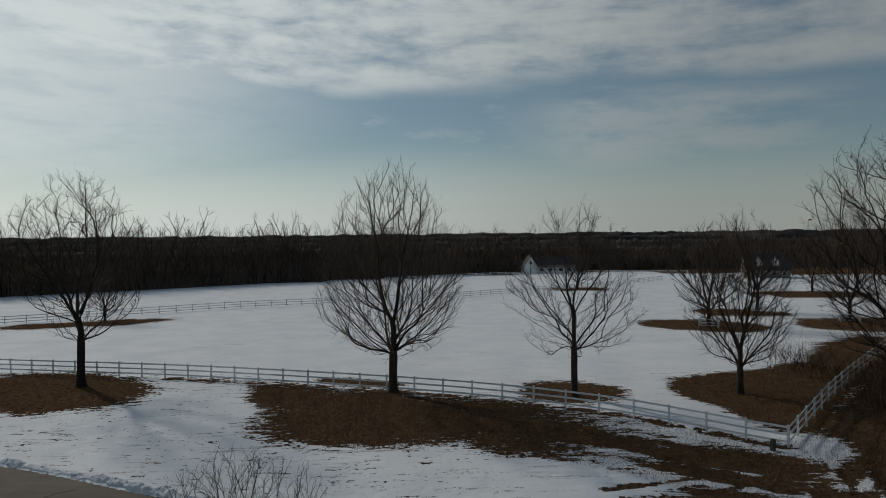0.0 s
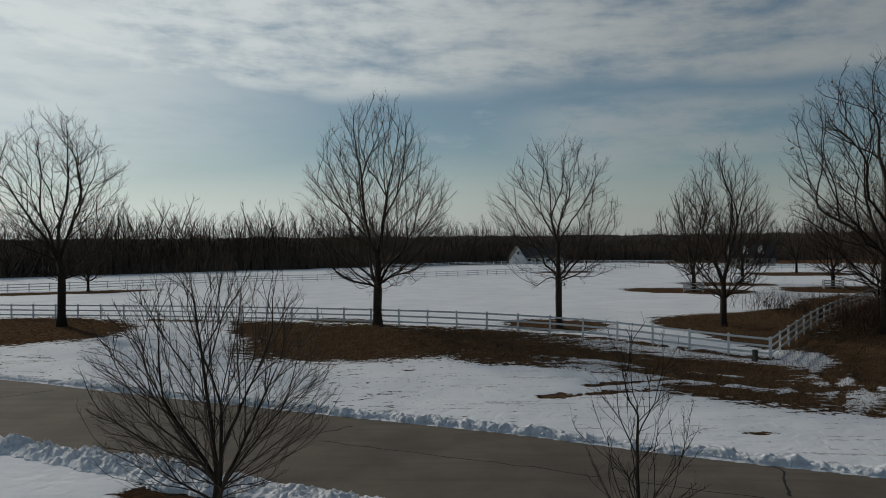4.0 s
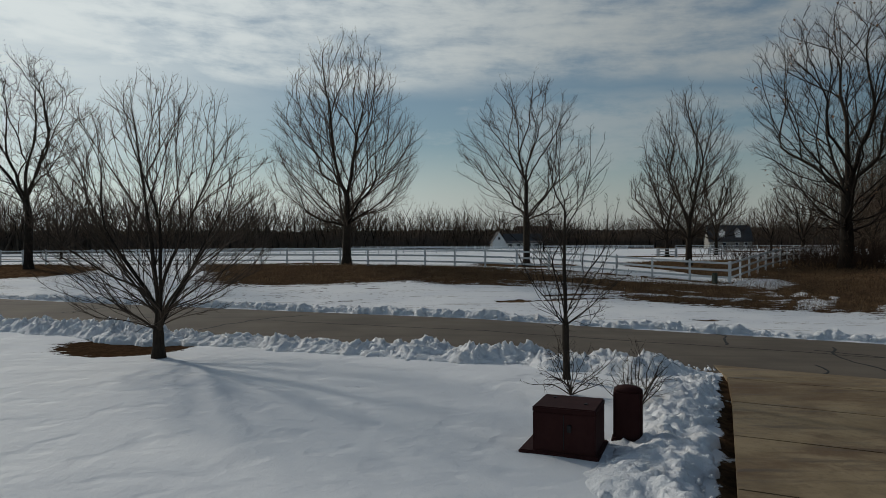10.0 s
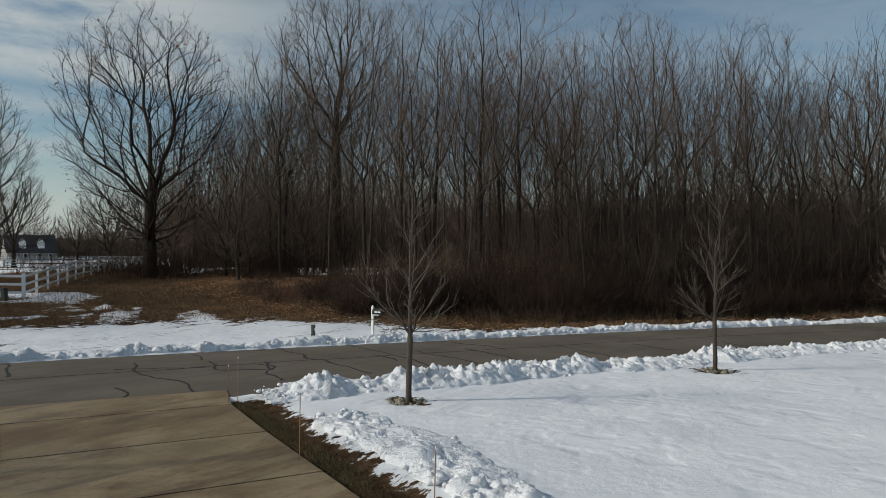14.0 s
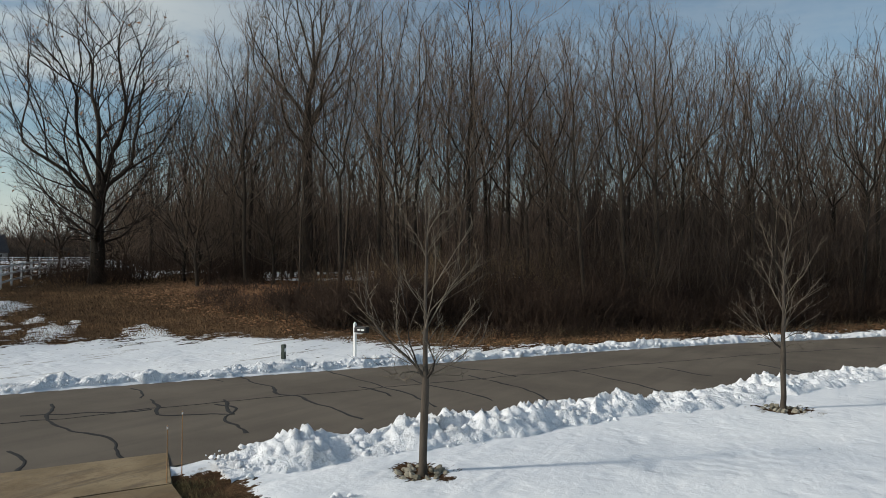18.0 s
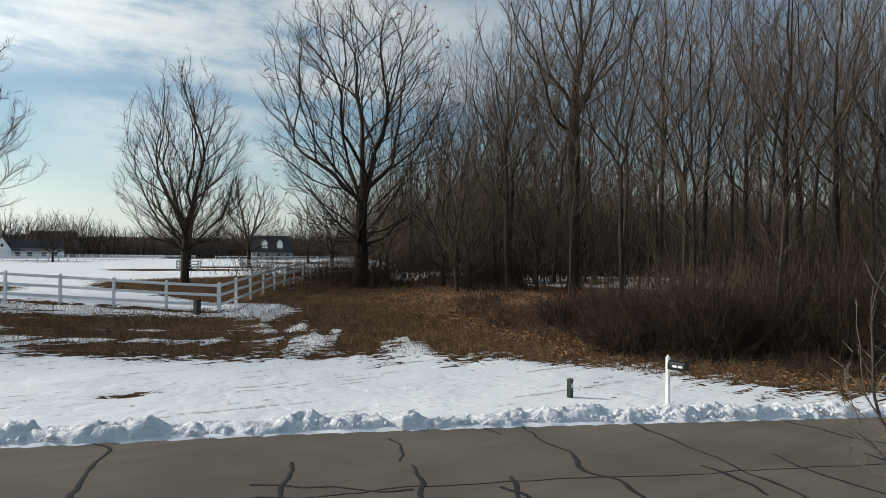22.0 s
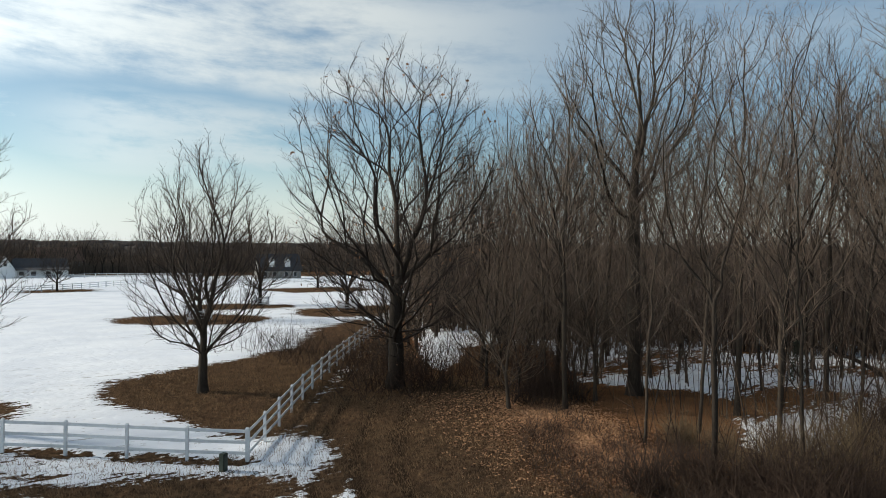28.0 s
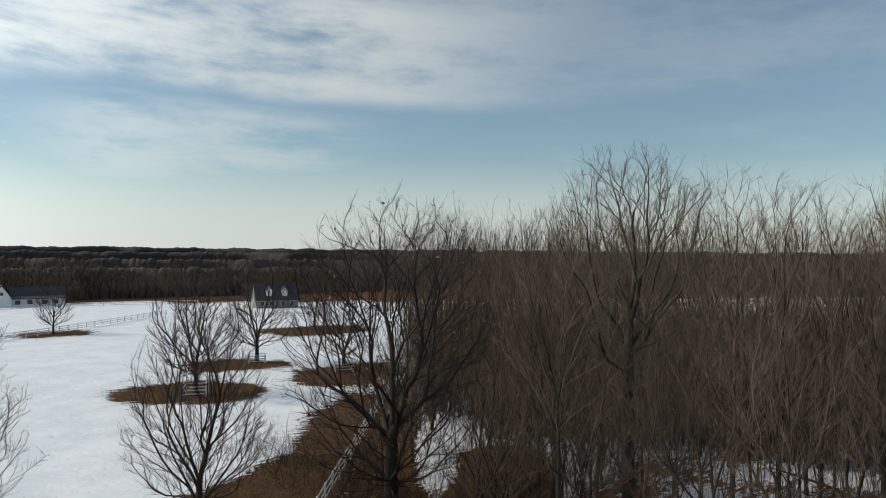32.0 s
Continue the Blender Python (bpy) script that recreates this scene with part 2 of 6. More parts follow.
def bark(name, low, high):
    def build(n, place):
        own = n.add("ShaderNodeObjectInfo").outputs["Random"]
        ridge = n.noise(n.add("ShaderNodeMapping", {"Vector": place, "Scale": (1.0, 1.0, 0.18)}).outputs[0], 18.0, 5.0, 0.7)
        wide = n.noise(place, 0.8, 3.0)
        fac = n.math("ADD", n.math("MULTIPLY_ADD", wide, 0.5, n.math("MULTIPLY", ridge, 0.5)), n.math("MULTIPLY_ADD", own, 0.3, -0.15))
        return {"Base Color": n.mix(n.step(fac, 0.3, 0.7), low, high), "Roughness": 0.9, "Normal": bump(n, ridge, 0.5, 0.02), "Specular IOR Level": 0.15}
    return material(name, build)


M_BANK = material("ploughed_snow", build_bank)
M_GROUND, M_ROAD, M_CONCRETE = material("ground", build_ground), material("asphalt", build_asphalt), material("concrete", build_concrete)
M_BARK = bark("bark_dark", (0.021, 0.0165, 0.013), (0.068, 0.052, 0.039))
M_PALE = bark("bark_pale", (0.085, 0.069, 0.053), (0.21, 0.178, 0.138))
M_TWIG = bark("twigs", (0.028, 0.021, 0.017), (0.085, 0.062, 0.047))
M_WOODS = bark("woodland_twigs", (0.064, 0.046, 0.036), (0.196, 0.146, 0.108))
M_YOUNG = bark("bark_young", (0.032, 0.026, 0.022), (0.10, 0.082, 0.066))
M_BRUSH = bark("brush", (0.036, 0.023, 0.017), (0.130, 0.085, 0.056))
M_DEADGRASS = bark("dead_grass", (0.084, 0.051, 0.030), (0.260, 0.164, 0.087))
M_TURF = bark("turf", (0.030, 0.026, 0.013), (0.115, 0.092, 0.045))
M_TALLGRASS = bark("tall_grass", (0.068, 0.048, 0.030), (0.215, 0.156, 0.092))
M_DISTANT = plain("distant_woods", (0.030, 0.025, 0.022), (0.064, 0.052, 0.045), 1.0, 0.25, 0.0)
M_EVERGREEN = plain("evergreen", (0.014, 0.020, 0.014), (0.035, 0.045, 0.028), 0.9, 3.0)
M_VINYL = plain("white_vinyl", (0.66, 0.67, 0.68), (0.82, 0.82, 0.81), 0.5, 5.0, 0.05)
M_WHITE = plain("white_paint", (0.66, 0.66, 0.65), (0.82, 0.82, 0.80), 0.6, 3.0, 0.1)
M_BROWN = plain("brown_enamel", (0.029, 0.0080, 0.0074), (0.046, 0.0155, 0.0138), 0.7, 5.0, 0.1, gloss=0.12)
M_BLACK = plain("black_metal", (0.008, 0.008, 0.009), (0.020, 0.020, 0.022), 0.5, 8.0, 0.1, gloss=0.25)
M_GREEN = plain("green_plastic", (0.020, 0.030, 0.022), (0.045, 0.06, 0.042), 0.55, 8.0, 0.1)
M_TAR = plain("tar", (0.008, 0.008, 0.008), (0.018, 0.017, 0.016), 0.95, 9.0, 0.1)
M_ROOF = plain("dark_shingle", (0.03, 0.03, 0.034), (0.07, 0.066, 0.066), 0.85, 3.0, 0.3)
M_REDROOF = plain("brown_shingle", (0.12, 0.065, 0.045), (0.21, 0.125, 0.09), 0.85, 3.0, 0.3)
M_SIDING = plain("grey_siding", (0.20, 0.19, 0.17), (0.30, 0.28, 0.25), 0.8, 3.0, 0.1)
M_GLASS = plain("dark_glass", (0.02, 0.024, 0.03), (0.04, 0.045, 0.05), 0.12, 1.0, 0.0)
M_LEAF = plain("dead_leaf", (0.17, 0.082, 0.038), (0.46, 0.24, 0.110), 0.8, 2.0, 0.1)
M_STAKE = plain("stake", (0.30, 0.16, 0.07), (0.48, 0.30, 0.15), 0.6, 9.0, 0.1)
M_STONE = plain("field_stone", (0.11, 0.10, 0.072), (0.33, 0.30, 0.235), 0.9, 9.0, 0.4)


# ---------------------------------------------------------------- helpers for meshes
def mesh_from(name, verts, faces, mat, smooth=False):
    me = bpy.data.meshes.new(name)
    if isinstance(faces, np.ndarray):
        k = faces.shape[1]
        me.vertices.add(len(verts))
        me.vertices.foreach_set("co", np.asarray(verts, np.float32).ravel())
        me.loops.add(faces.size)
        me.loops.foreach_set("vertex_index", faces.astype(np.int32).ravel())
        me.polygons.add(len(faces))
        me.polygons.foreach_set("loop_start", np.arange(len(faces), dtype=np.int32) * k)
        me.polygons.foreach_set("use_smooth", np.full(len(faces), smooth))
        me.update(calc_edges=True)
    else:
        me.from_pydata([tuple(v) for v in verts], [], faces)
        me.update()
    me.materials.append(mat)
    return me


def part(name, bm, mat, parent, label=""):
    """Links a bmesh or a mesh as one mesh object under a thing or under a part."""
    if isinstance(bm, bmesh.types.BMesh):
        me = bpy.data.meshes.new(name)
        bm.to_mesh(me)
        bm.free()
        me.materials.append(mat)
    else:
        me = bm
    ob = new(name, me)
    ob.parent = parent
    return tagged(ob, label=label)


def thing(name, m, label, category, group="", kind=""):
    ob = new(name)
    ob.empty_display_size = 0.3
    ob.matrix_basis = m
    return tagged(ob, label, category, group, kind)


def box(bm, x0, y0, z0, x1, y1, z1, bevel=0.0):
    """Adds a box, with bevelled edges where asked, to a bmesh."""
    made = bmesh.ops.create_cube(bm, size=1.0, matrix=Matrix.LocRotScale(((x0 + x1) / 2, (y0 + y1) / 2, (z0 + z1) / 2), None, (x1 - x0, y1 - y0, z1 - z0)))
    if bevel:
        edges = {e for v in made["verts"] for e in v.link_edges}
        bmesh.ops.bevel(bm, geom=list(edges), offset=bevel, segments=2, affect="EDGES")
    return bm


def boxed(x0, y0, z0, x1, y1, z1, bevel=0.0):
    return box(bmesh.new(), x0, y0, z0, x1, y1, z1, bevel)


def smooth(a, b, v):
    t = np.clip((np.asarray(v, float) - a) / (b - a), 0, 1)
    return t * t * (3 - 2 * t)


def hashed(ix, iy, seed):
    n = np.sin(ix * 127.1 + iy * 311.7 + seed * 74.7) * 43758.5453
    return n - np.floor(n)


def vnoise(x, y, seed=0):
    """Smooth noise on a plane, 0 to 1."""
    ix, iy = np.floor(x), np.floor(y)
    fx, fy = x - ix, y - iy
    fx, fy = fx * fx * (3 - 2 * fx), fy * fy * (3 - 2 * fy)
    a, b = hashed(ix, iy, seed), hashed(ix + 1, iy, seed)
    c, d = hashed(ix, iy + 1, seed), hashed(ix + 1, iy + 1, seed)
    return (a * (1 - fx) + b * fx) * (1 - fy) + (c * (1 - fx) + d * fx) * fy


def fbm(x, y, seed=0, octaves=4):
    total, size = 0.0, 0.5
    for k in range(octaves):
        total = total + size * vnoise(x * 2**k, y * 2**k, seed + k)
        size /= 2
    return total / (1 - 0.5**octaves)


def worley(x, y, seed=0):
    """Distance to the nearest of scattered points, about 0 to 1: the shape of tumbled lumps."""
    ix, iy = np.floor(x), np.floor(y)
    best = np.full(np.shape(x), 9.0)
    for ox in (-1, 0, 1):
        for oy in (-1, 0, 1):
            px, py = ix + ox + hashed(ix + ox, iy + oy, seed), iy + oy + hashed(ix + ox, iy + oy, seed + 9)
            best = np.minimum(best, (px - x) ** 2 + (py - y) ** 2)
    return np.sqrt(best)


def curve_through(points, step=1.0):
    """A smooth line through the given places, resampled at even steps."""
    p = np.array(points, float)
    p = np.vstack([2 * p[0] - p[1], p, 2 * p[-1] - p[-2]])
    out = []
    for i in range(1, len(p) - 2):
        t = np.linspace(0, 1, 24, endpoint=False)[:, None]
        a, b, c, d = p[i - 1 : i + 3]
        out.append(0.5 * (2 * b + (c - a) * t + (2 * a - 5 * b + 4 * c - d) * t**2 + (3 * b - a - 3 * c + d) * t**3))
    out = np.vstack([*out, p[-2:-1]])
    s = np.r_[0, np.cumsum(np.linalg.norm(np.diff(out, axis=0), axis=1))]
    at = np.arange(0, s[-1], step)
    return np.stack([np.interp(at, s, out[:, 0]), np.interp(at, s, out[:, 1])], 1)


def normals_of(line):
    t = np.gradient(line, axis=0)
    t /= np.linalg.norm(t, axis=1)[:, None]
    return np.stack([-t[:, 1], t[:, 0]], 1)


def side_of(line, x, y):
    """Signed distance from a line of points, positive on its left."""
    x, y = np.asarray(x, float), np.asarray(y, float)
    best, sign = np.full(x.shape, 1e9), np.zeros(x.shape)
    for a, b in zip(line[:-1], line[1:]):
        d = b - a
        k = np.clip(((x - a[0]) * d[0] + (y - a[1]) * d[1]) / (d @ d), 0, 1)
        gap = np.hypot(x - a[0] - k * d[0], y - a[1] - k * d[1])
        near = gap < best
        best = np.where(near, gap, best)
        sign = np.where(near, np.sign(d[0] * (y - a[1]) - d[1] * (x - a[0])), sign)
    return best * np.where(sign == 0, 1, sign)


def inside(poly, x, y):
    """Signed distance to a polygon's outline, positive within it."""
    x, y = np.asarray(x, float), np.asarray(y, float)
    poly = np.array(poly, float)
    best, hit = np.full(x.shape, 1e9), np.zeros(x.shape, bool)
    for a, b in zip(poly, np.roll(poly, -1, 0)):
        d = b - a
        k = np.clip(((x - a[0]) * d[0] + (y - a[1]) * d[1]) / (d @ d), 0, 1)
        best = np.minimum(best, np.hypot(x - a[0] - k * d[0], y - a[1] - k * d[1]))
        with np.errstate(divide="ignore", invalid="ignore"):
            cross = ((a[1] > y) != (b[1] > y)) & (x < d[0] * (y - a[1]) / (d[1] or 1e-9) + a[0])
        hit ^= cross
    return np.where(hit, best, -best)


# ---------------------------------------------------------------- the lie of the land
FAR_EDGE = [(-150, 64), (-90, 60), (-55, 53.5), (-29, 44.6), (-17.5, 39.4), (-7, 34.6), (3.5, 29.9), (10.2, 27.0), (16.5, 24.75), (21.7, 22.6), (29.5, 19.1), (37.2, 15.7), (48.2, 9.9), (56, 4.0), (63.7, -2.2), (95, -33), (140, -80)]
EDGE = curve_through(FAR_EDGE, 1.0)[::-1]      # runs from right to left: the field lies on its right
EDGE_N = -normals_of(EDGE)                     # points into the field
DRIVE_A, DRIVE_V = np.array((11.48, 16.05)), np.array((-0.412, -0.911))
DRIVE_N = np.array((0.911, -0.412))            # to the right edge, seen from the house
DRIVE_HALF = 2.15


def off_road(x, y):
    """Metres past the road's far edge; the road itself lies between -9 and 0."""
    return -side_of(EDGE, x, y)


def slope(x):
    return 0.10 - 0.029 * (np.clip(x, 4, 50) - 4)


def dip(x, y):
    """The lawn falls a little towards the house."""
    return 0.034 * np.clip(16.5 - y, 0, 14) * smooth(12, 5, x)


def height(x, y, sd=None):
    x, y = np.asarray(x, float), np.asarray(y, float)
    sd = off_road(x, y) if sd is None else sd
    field = 1.4 - 0.7 * smooth(62, 130, y) - 0.7 * smooth(130, 280, y) - 0.8 * np.exp(-((x - 22) ** 2 + (y - 42) ** 2) / 160.0)
    field = field + 0.25 * (fbm(x / 31, y / 31, 5, 2) - 0.5)
    return slope(x) + (field - slope(x)) * smooth(2, 24, sd) - dip(x, y)


def ground_at(x, y):
    return float(height(np.array([x]), np.array([y]))[0])


def along_drive(x, y):
    """Metres along the driveway from the road, and to the side of its middle."""
    dx, dy = x - DRIVE_A[0], y - DRIVE_A[1]
    return dx * DRIVE_V[0] + dy * DRIVE_V[1], dx * DRIVE_N[0] + dy * DRIVE_N[1]


FENCE = [(-75, 77.5), (-60, 74.5), (-43.8, 70.7), (-26.9, 66.6), (-16.4, 63.3), (-10.9, 61.4), (0, 57.4), (10.7, 52.8), (15.8, 50.0), (22.65, 45.3)]
SIDE_FENCE = [(22.65, 45.3), (31.3, 55.8), (40.7, 66.9), (52, 80.5), (64, 95)]
WOODS = [(31, 37), (31.5, 31), (32.3, 27.5), (34.5, 23.5), (40, 19.5), (48.5, 14.6), (57.5, 7.4), (66, -0.4), (110, -44), (330, -120), (330, 420), (190, 420), (118, 180), (72, 104), (56, 84), (44, 66), (37.5, 54.5), (42, 52), (50, 62), (53, 60), (40, 45)]
BARE_BAND = [(-17.8, 63.2), (-14.5, 53), (-11.5, 48), (-5.5, 45.6), (1, 45.6), (5.4, 43.4), (10.4, 40.8), (14.5, 37.0), (18, 35.0), (20, 33.4), (23.5, 32.3), (26.6, 30.0), (29.2, 27.0), (31.3, 23.9), (34.0, 21.0), (40, 17.4), (49, 12.0), (57, 6.0), (65, -1.4), (110, -46), (140, -50), (140, 60), (64, 96), (52, 81), (31.3, 56.2), (24.5, 47.6), (21, 46.3), (15, 50.0), (8, 53.6), (0, 57.0), (-10, 61.0)]
PATCHES = [
    (-37, 63.5, 11.5, 6.2, -20), (10.7, 59.0, 4.4, 4.0, -15), (-62, 117, 14, 5.0, 22), (39.8, 106, 10.0, 8.0, -35), (53.5, 124, 8.5, 6.5, -30),
    (64, 107, 12, 8, 30), (88, 164, 15, 9, 0), (-8.0, 22.6, 2.3, 1.9, -20), (16.4, 12.2, 0.42, 0.4, 0), (26.8, 7.6, 0.5, 0.48, 0), (36.5, 2.5, 0.55, 0.55, 0),
    (-8, 63.2, 4.5, 1.6, -22), (37, 190, 9, 5, 0),
]
TREE_PATCH = [(20.8, 63.3), (19.8, 58), (21.6, 53.8), (23.6, 48.6), (26.5, 48.0), (33.5, 56.0), (46, 71.0), (60, 87), (56, 94), (46, 84), (38.5, 72.5), (31, 68), (25, 66)]


def ground_masks(x, y, sd):
    """How surely snow lies at each place (1) or has melted (0), and where leaf litter and ruts are."""
    melt = np.full(x.shape, -9.0)
    wobble = 2.2 * (fbm(x / 5.0, y / 5.0, 11, 4) - 0.5)
    small = 0.5 * (fbm(x / 1.2, y / 1.2, 17, 3) - 0.5)
    band = inside(BARE_BAND, x, y) / 3.2 + wobble * 0.7
    # thin snow left in streaks before the fence's corner
    streaks = np.exp(-(((x - 16.0) / 8.5) ** 2 + ((y - 43.5) / 5.5) ** 2)) * 3.4 * (fbm((x * 0.9 - y * 0.4) / 9, (x * 0.4 + y * 0.9) / 1.3, 23, 3) - 0.36)
    fingers = np.exp(-(((x - 24.3) / 3.2) ** 2 + ((y - 37.0) / 4.0) ** 2)) * 4.2 * (fbm((x * 0.82 - y * 0.57) / 0.9, (x * 0.57 + y * 0.82) / 6, 27, 3) - 0.36)
    corner = np.exp(-(((x - 24.2) / 2.4) ** 2 + ((y - 45.2) / 2.6) ** 2)) * 2.2
    for line in ([(6, 36.5), (12.6, 37.8), (15.0, 38.2), (18.3, 40.0), (20.5, 42.0)], [(9, 38.6), (15.0, 40.4), (18.5, 42.4)]):
        gap = np.abs(side_of(curve_through(line, 1.0), x, y))
        melt = np.maximum(melt, 0.85 - gap / 0.34 + small * 4.5)
    melt = np.maximum(melt, 0.8 - np.hypot((x - 14.7) / 0.8, (y - 30.4) / 0.3) + small * 1.5)
    melt = np.maximum(melt, band - np.maximum(streaks, 0) * 2.0 - np.maximum(fingers, 0) * 2.0 - corner)
    for px, py, rx, ry, turn in PATCHES:
        c, s = math.cos(radians(turn)), math.sin(radians(turn))
        u, v = ((x - px) * c + (y - py) * s) / rx, (-(x - px) * s + (y - py) * c) / ry
        size = min(rx, ry)
        melt = np.maximum(melt, (1 - np.hypot(u, v)) * size / (1.6 if size > 2 else 0.5) + (wobble * 0.6 if size > 2 else small * 1.6))
    fenceline = np.abs(side_of(curve_through(FENCE[3:], 2.0), x, y))
    melt = np.maximum(melt, 0.55 - fenceline / 0.75 + small * 2.5 + 0.25 * wobble)
    melt = np.maximum(melt, inside(TREE_PATCH, x, y) / 1.6 + wobble * 0.7)
    woods = inside(WOODS, x, y)
    deep = smooth(0, 1, (woods - np.interp(y, [40, 47], [7.0, 0.8])) / np.interp(y, [40, 47], [4.5, 3.0]))
    melt = melt * (1 - deep) + deep * (-0.45 + 4.0 * (fbm(x / 6, y / 6, 31, 4) - 0.53))
    path = np.exp(-(side_of(np.array([(44.0, 58.0), (50, 64), (56, 71)]), x, y) / 3.0) ** 2)
    melt = melt - path * 2.6
    melt = np.where(y > 296 - 0.5 * np.abs(x - 60), np.maximum(melt, 1.5 * fbm(x / 9, y / 9, 3, 3)), melt)
    along, across = along_drive(x, y)
    strip = 1 - np.abs(np.abs(across) - (DRIVE_HALF + np.where(across > 0, 0.28, 0.05))) / np.where(across > 0, 0.75, 0.20)
    melt = np.maximum(melt, np.where((along > -0.5) & (along < 40), strip * 1.3 + small * 0.8, -9))
    snow = np.clip(0.5 - 0.5 * melt, 0, 1)
    snow = np.where(sd > 1, np.minimum(snow, np.where(sd < 24, 0.80 - 0.12 * smooth(6, -4, x), 0.90) + 0.14 * fbm(x / 6, y / 6, 61, 3)), snow)
    litter = np.clip(smooth(-1.5, 2.5, woods) + np.exp(-(((x - 36.8) / 2.6) ** 2 + ((y - 38.0) / 5.0) ** 2)) + 0.3 * (np.hypot(x + 8, y - 22.6) < 4), 0, 1)
    rut = 0.75 * (np.hypot(x + 8, y - 22.6) < 4)      # darker bare ground round the lawn tree
    for k, (ax, ay) in enumerate(((24.2, 42.5), (25.9, 41.6), (27.5, 40.6))):
        line = curve_through([(ax - 1.6, ay - 4.6), (ax, ay), (ax + 3.3, ay + 4.7), (ax + 7.6, ay + 9.6)], 1.0)
        rut = np.maximum(rut, np.exp(-(side_of(line, x, y) / (0.32 + 0.05 * k)) ** 2) * (0.6 + 0.5 * vnoise(x, y, 41)))
    rut = np.maximum(rut, np.where((along > -0.5) & (along < 40), smooth(0, 0.5, strip) * 0.6, 0))
    return snow, litter, np.clip(rut, 0, 1)


def spaced(low, fine0, fine1, high, step, grow=1.09):
    mid = list(np.arange(fine0, fine1, step))
    up, gap = [], step
    while (up or mid)[-1] < high:
        gap *= grow
        up.append((up or mid)[-1] + gap)
    down, gap = [], step
    while (down or mid[:1])[-1] > low:
        gap *= grow
        down.append((down or mid[:1])[-1] - gap)
    return np.array(down[::-1] + mid + up)


def make_ground():
    xs, ys = spaced(-2500, -30, 42, 2500, 0.30), spaced(-1500, 5, 58, 3600, 0.30)
    gx, gy = [g.ravel() for g in np.meshgrid(xs, ys)]
    sd = off_road(gx, gy)
    z = height(gx, gy, sd)
    snow, litter, rut = ground_masks(gx, gy, sd)
    along, across = along_drive(gx, gy)
    on_drive = smooth(DRIVE_HALF + 0.02, DRIVE_HALF - 0.35, np.abs(across)) * smooth(-1.6, -0.4, along) * (along < 42)
    on_road = smooth(HALF - 0.02, HALF - 0.4, np.abs(sd + HALF))
    lay = smooth(0.25, 0.7, snow) * (0.07 + 0.05 * (fbm(gx / 3, gy / 3, 2, 3) - 0.5) + 0.025 * (fbm(gx / 0.8, gy / 0.8, 8, 2) - 0.5))
    rough = (1 - smooth(0.25, 0.6, snow)) * 0.12 * (fbm(gx / 0.5, gy / 0.5, 6, 2) - 0.5)
    z = z - 0.06 + (lay + rough) * (1 - on_road) * (1 - on_drive) - 0.22 * np.maximum(on_road, on_drive) - 0.04 * rut
    nx, ny = len(xs), len(ys)
    i = (np.arange(ny - 1)[:, None] * nx + np.arange(nx - 1)[None]).ravel()
    me = mesh_from("ground", np.stack([gx, gy, z], 1), np.stack([i, i + 1, i + nx + 1, i + nx], 1), M_GROUND, True)
    for name, values in (("snow", snow), ("litter", litter), ("rut", rut)):
        me.attributes.new(name, "FLOAT", "POINT").data.foreach_set("value", values.astype(np.float32))
    tagged(new("ground", me), "snow-covered lawn and pasture with melted patches of dry brown grass", "ground", kind="structure")


def strip_mesh(name, line, normal, offsets, zs, mat, smooth_faces=True):
    """A sheet along a line: a row of points at each offset to its side."""
    k = len(offsets)
    verts = np.concatenate([np.c_[line + normal * o, z] for o, z in zip(offsets, zs)]).reshape(k, len(line), 3)
    i = np.arange(len(line) - 1)
    faces = np.concatenate([np.stack([j * len(line) + i, j * len(line) + i + 1, (j + 1) * len(line) + i + 1, (j + 1) * len(line) + i], 1) for j in range(k - 1)])
    return mesh_from(name, verts.reshape(-1, 3), faces, mat, smooth_faces)


def make_road():
    offs = np.linspace(0, -2 * HALF, 9)
    zs = [slope((EDGE + EDGE_N * o)[:, 0]) - 0.02 + 0.06 * (1 - ((o + HALF) / HALF) ** 2) for o in offs]
    tagged(new("road", strip_mesh("road", EDGE, EDGE_N, offs, zs, M_ROAD)), "grey-brown asphalt street with tar-sealed cracks", "road", kind="structure")


def road_z(x, y):
    o = float(off_road(np.array([x]), np.array([y]))[0])
    return float(slope(x)) - 0.02 + 0.06 * (1 - ((o + HALF) / HALF) ** 2)


make_ground()
make_road()


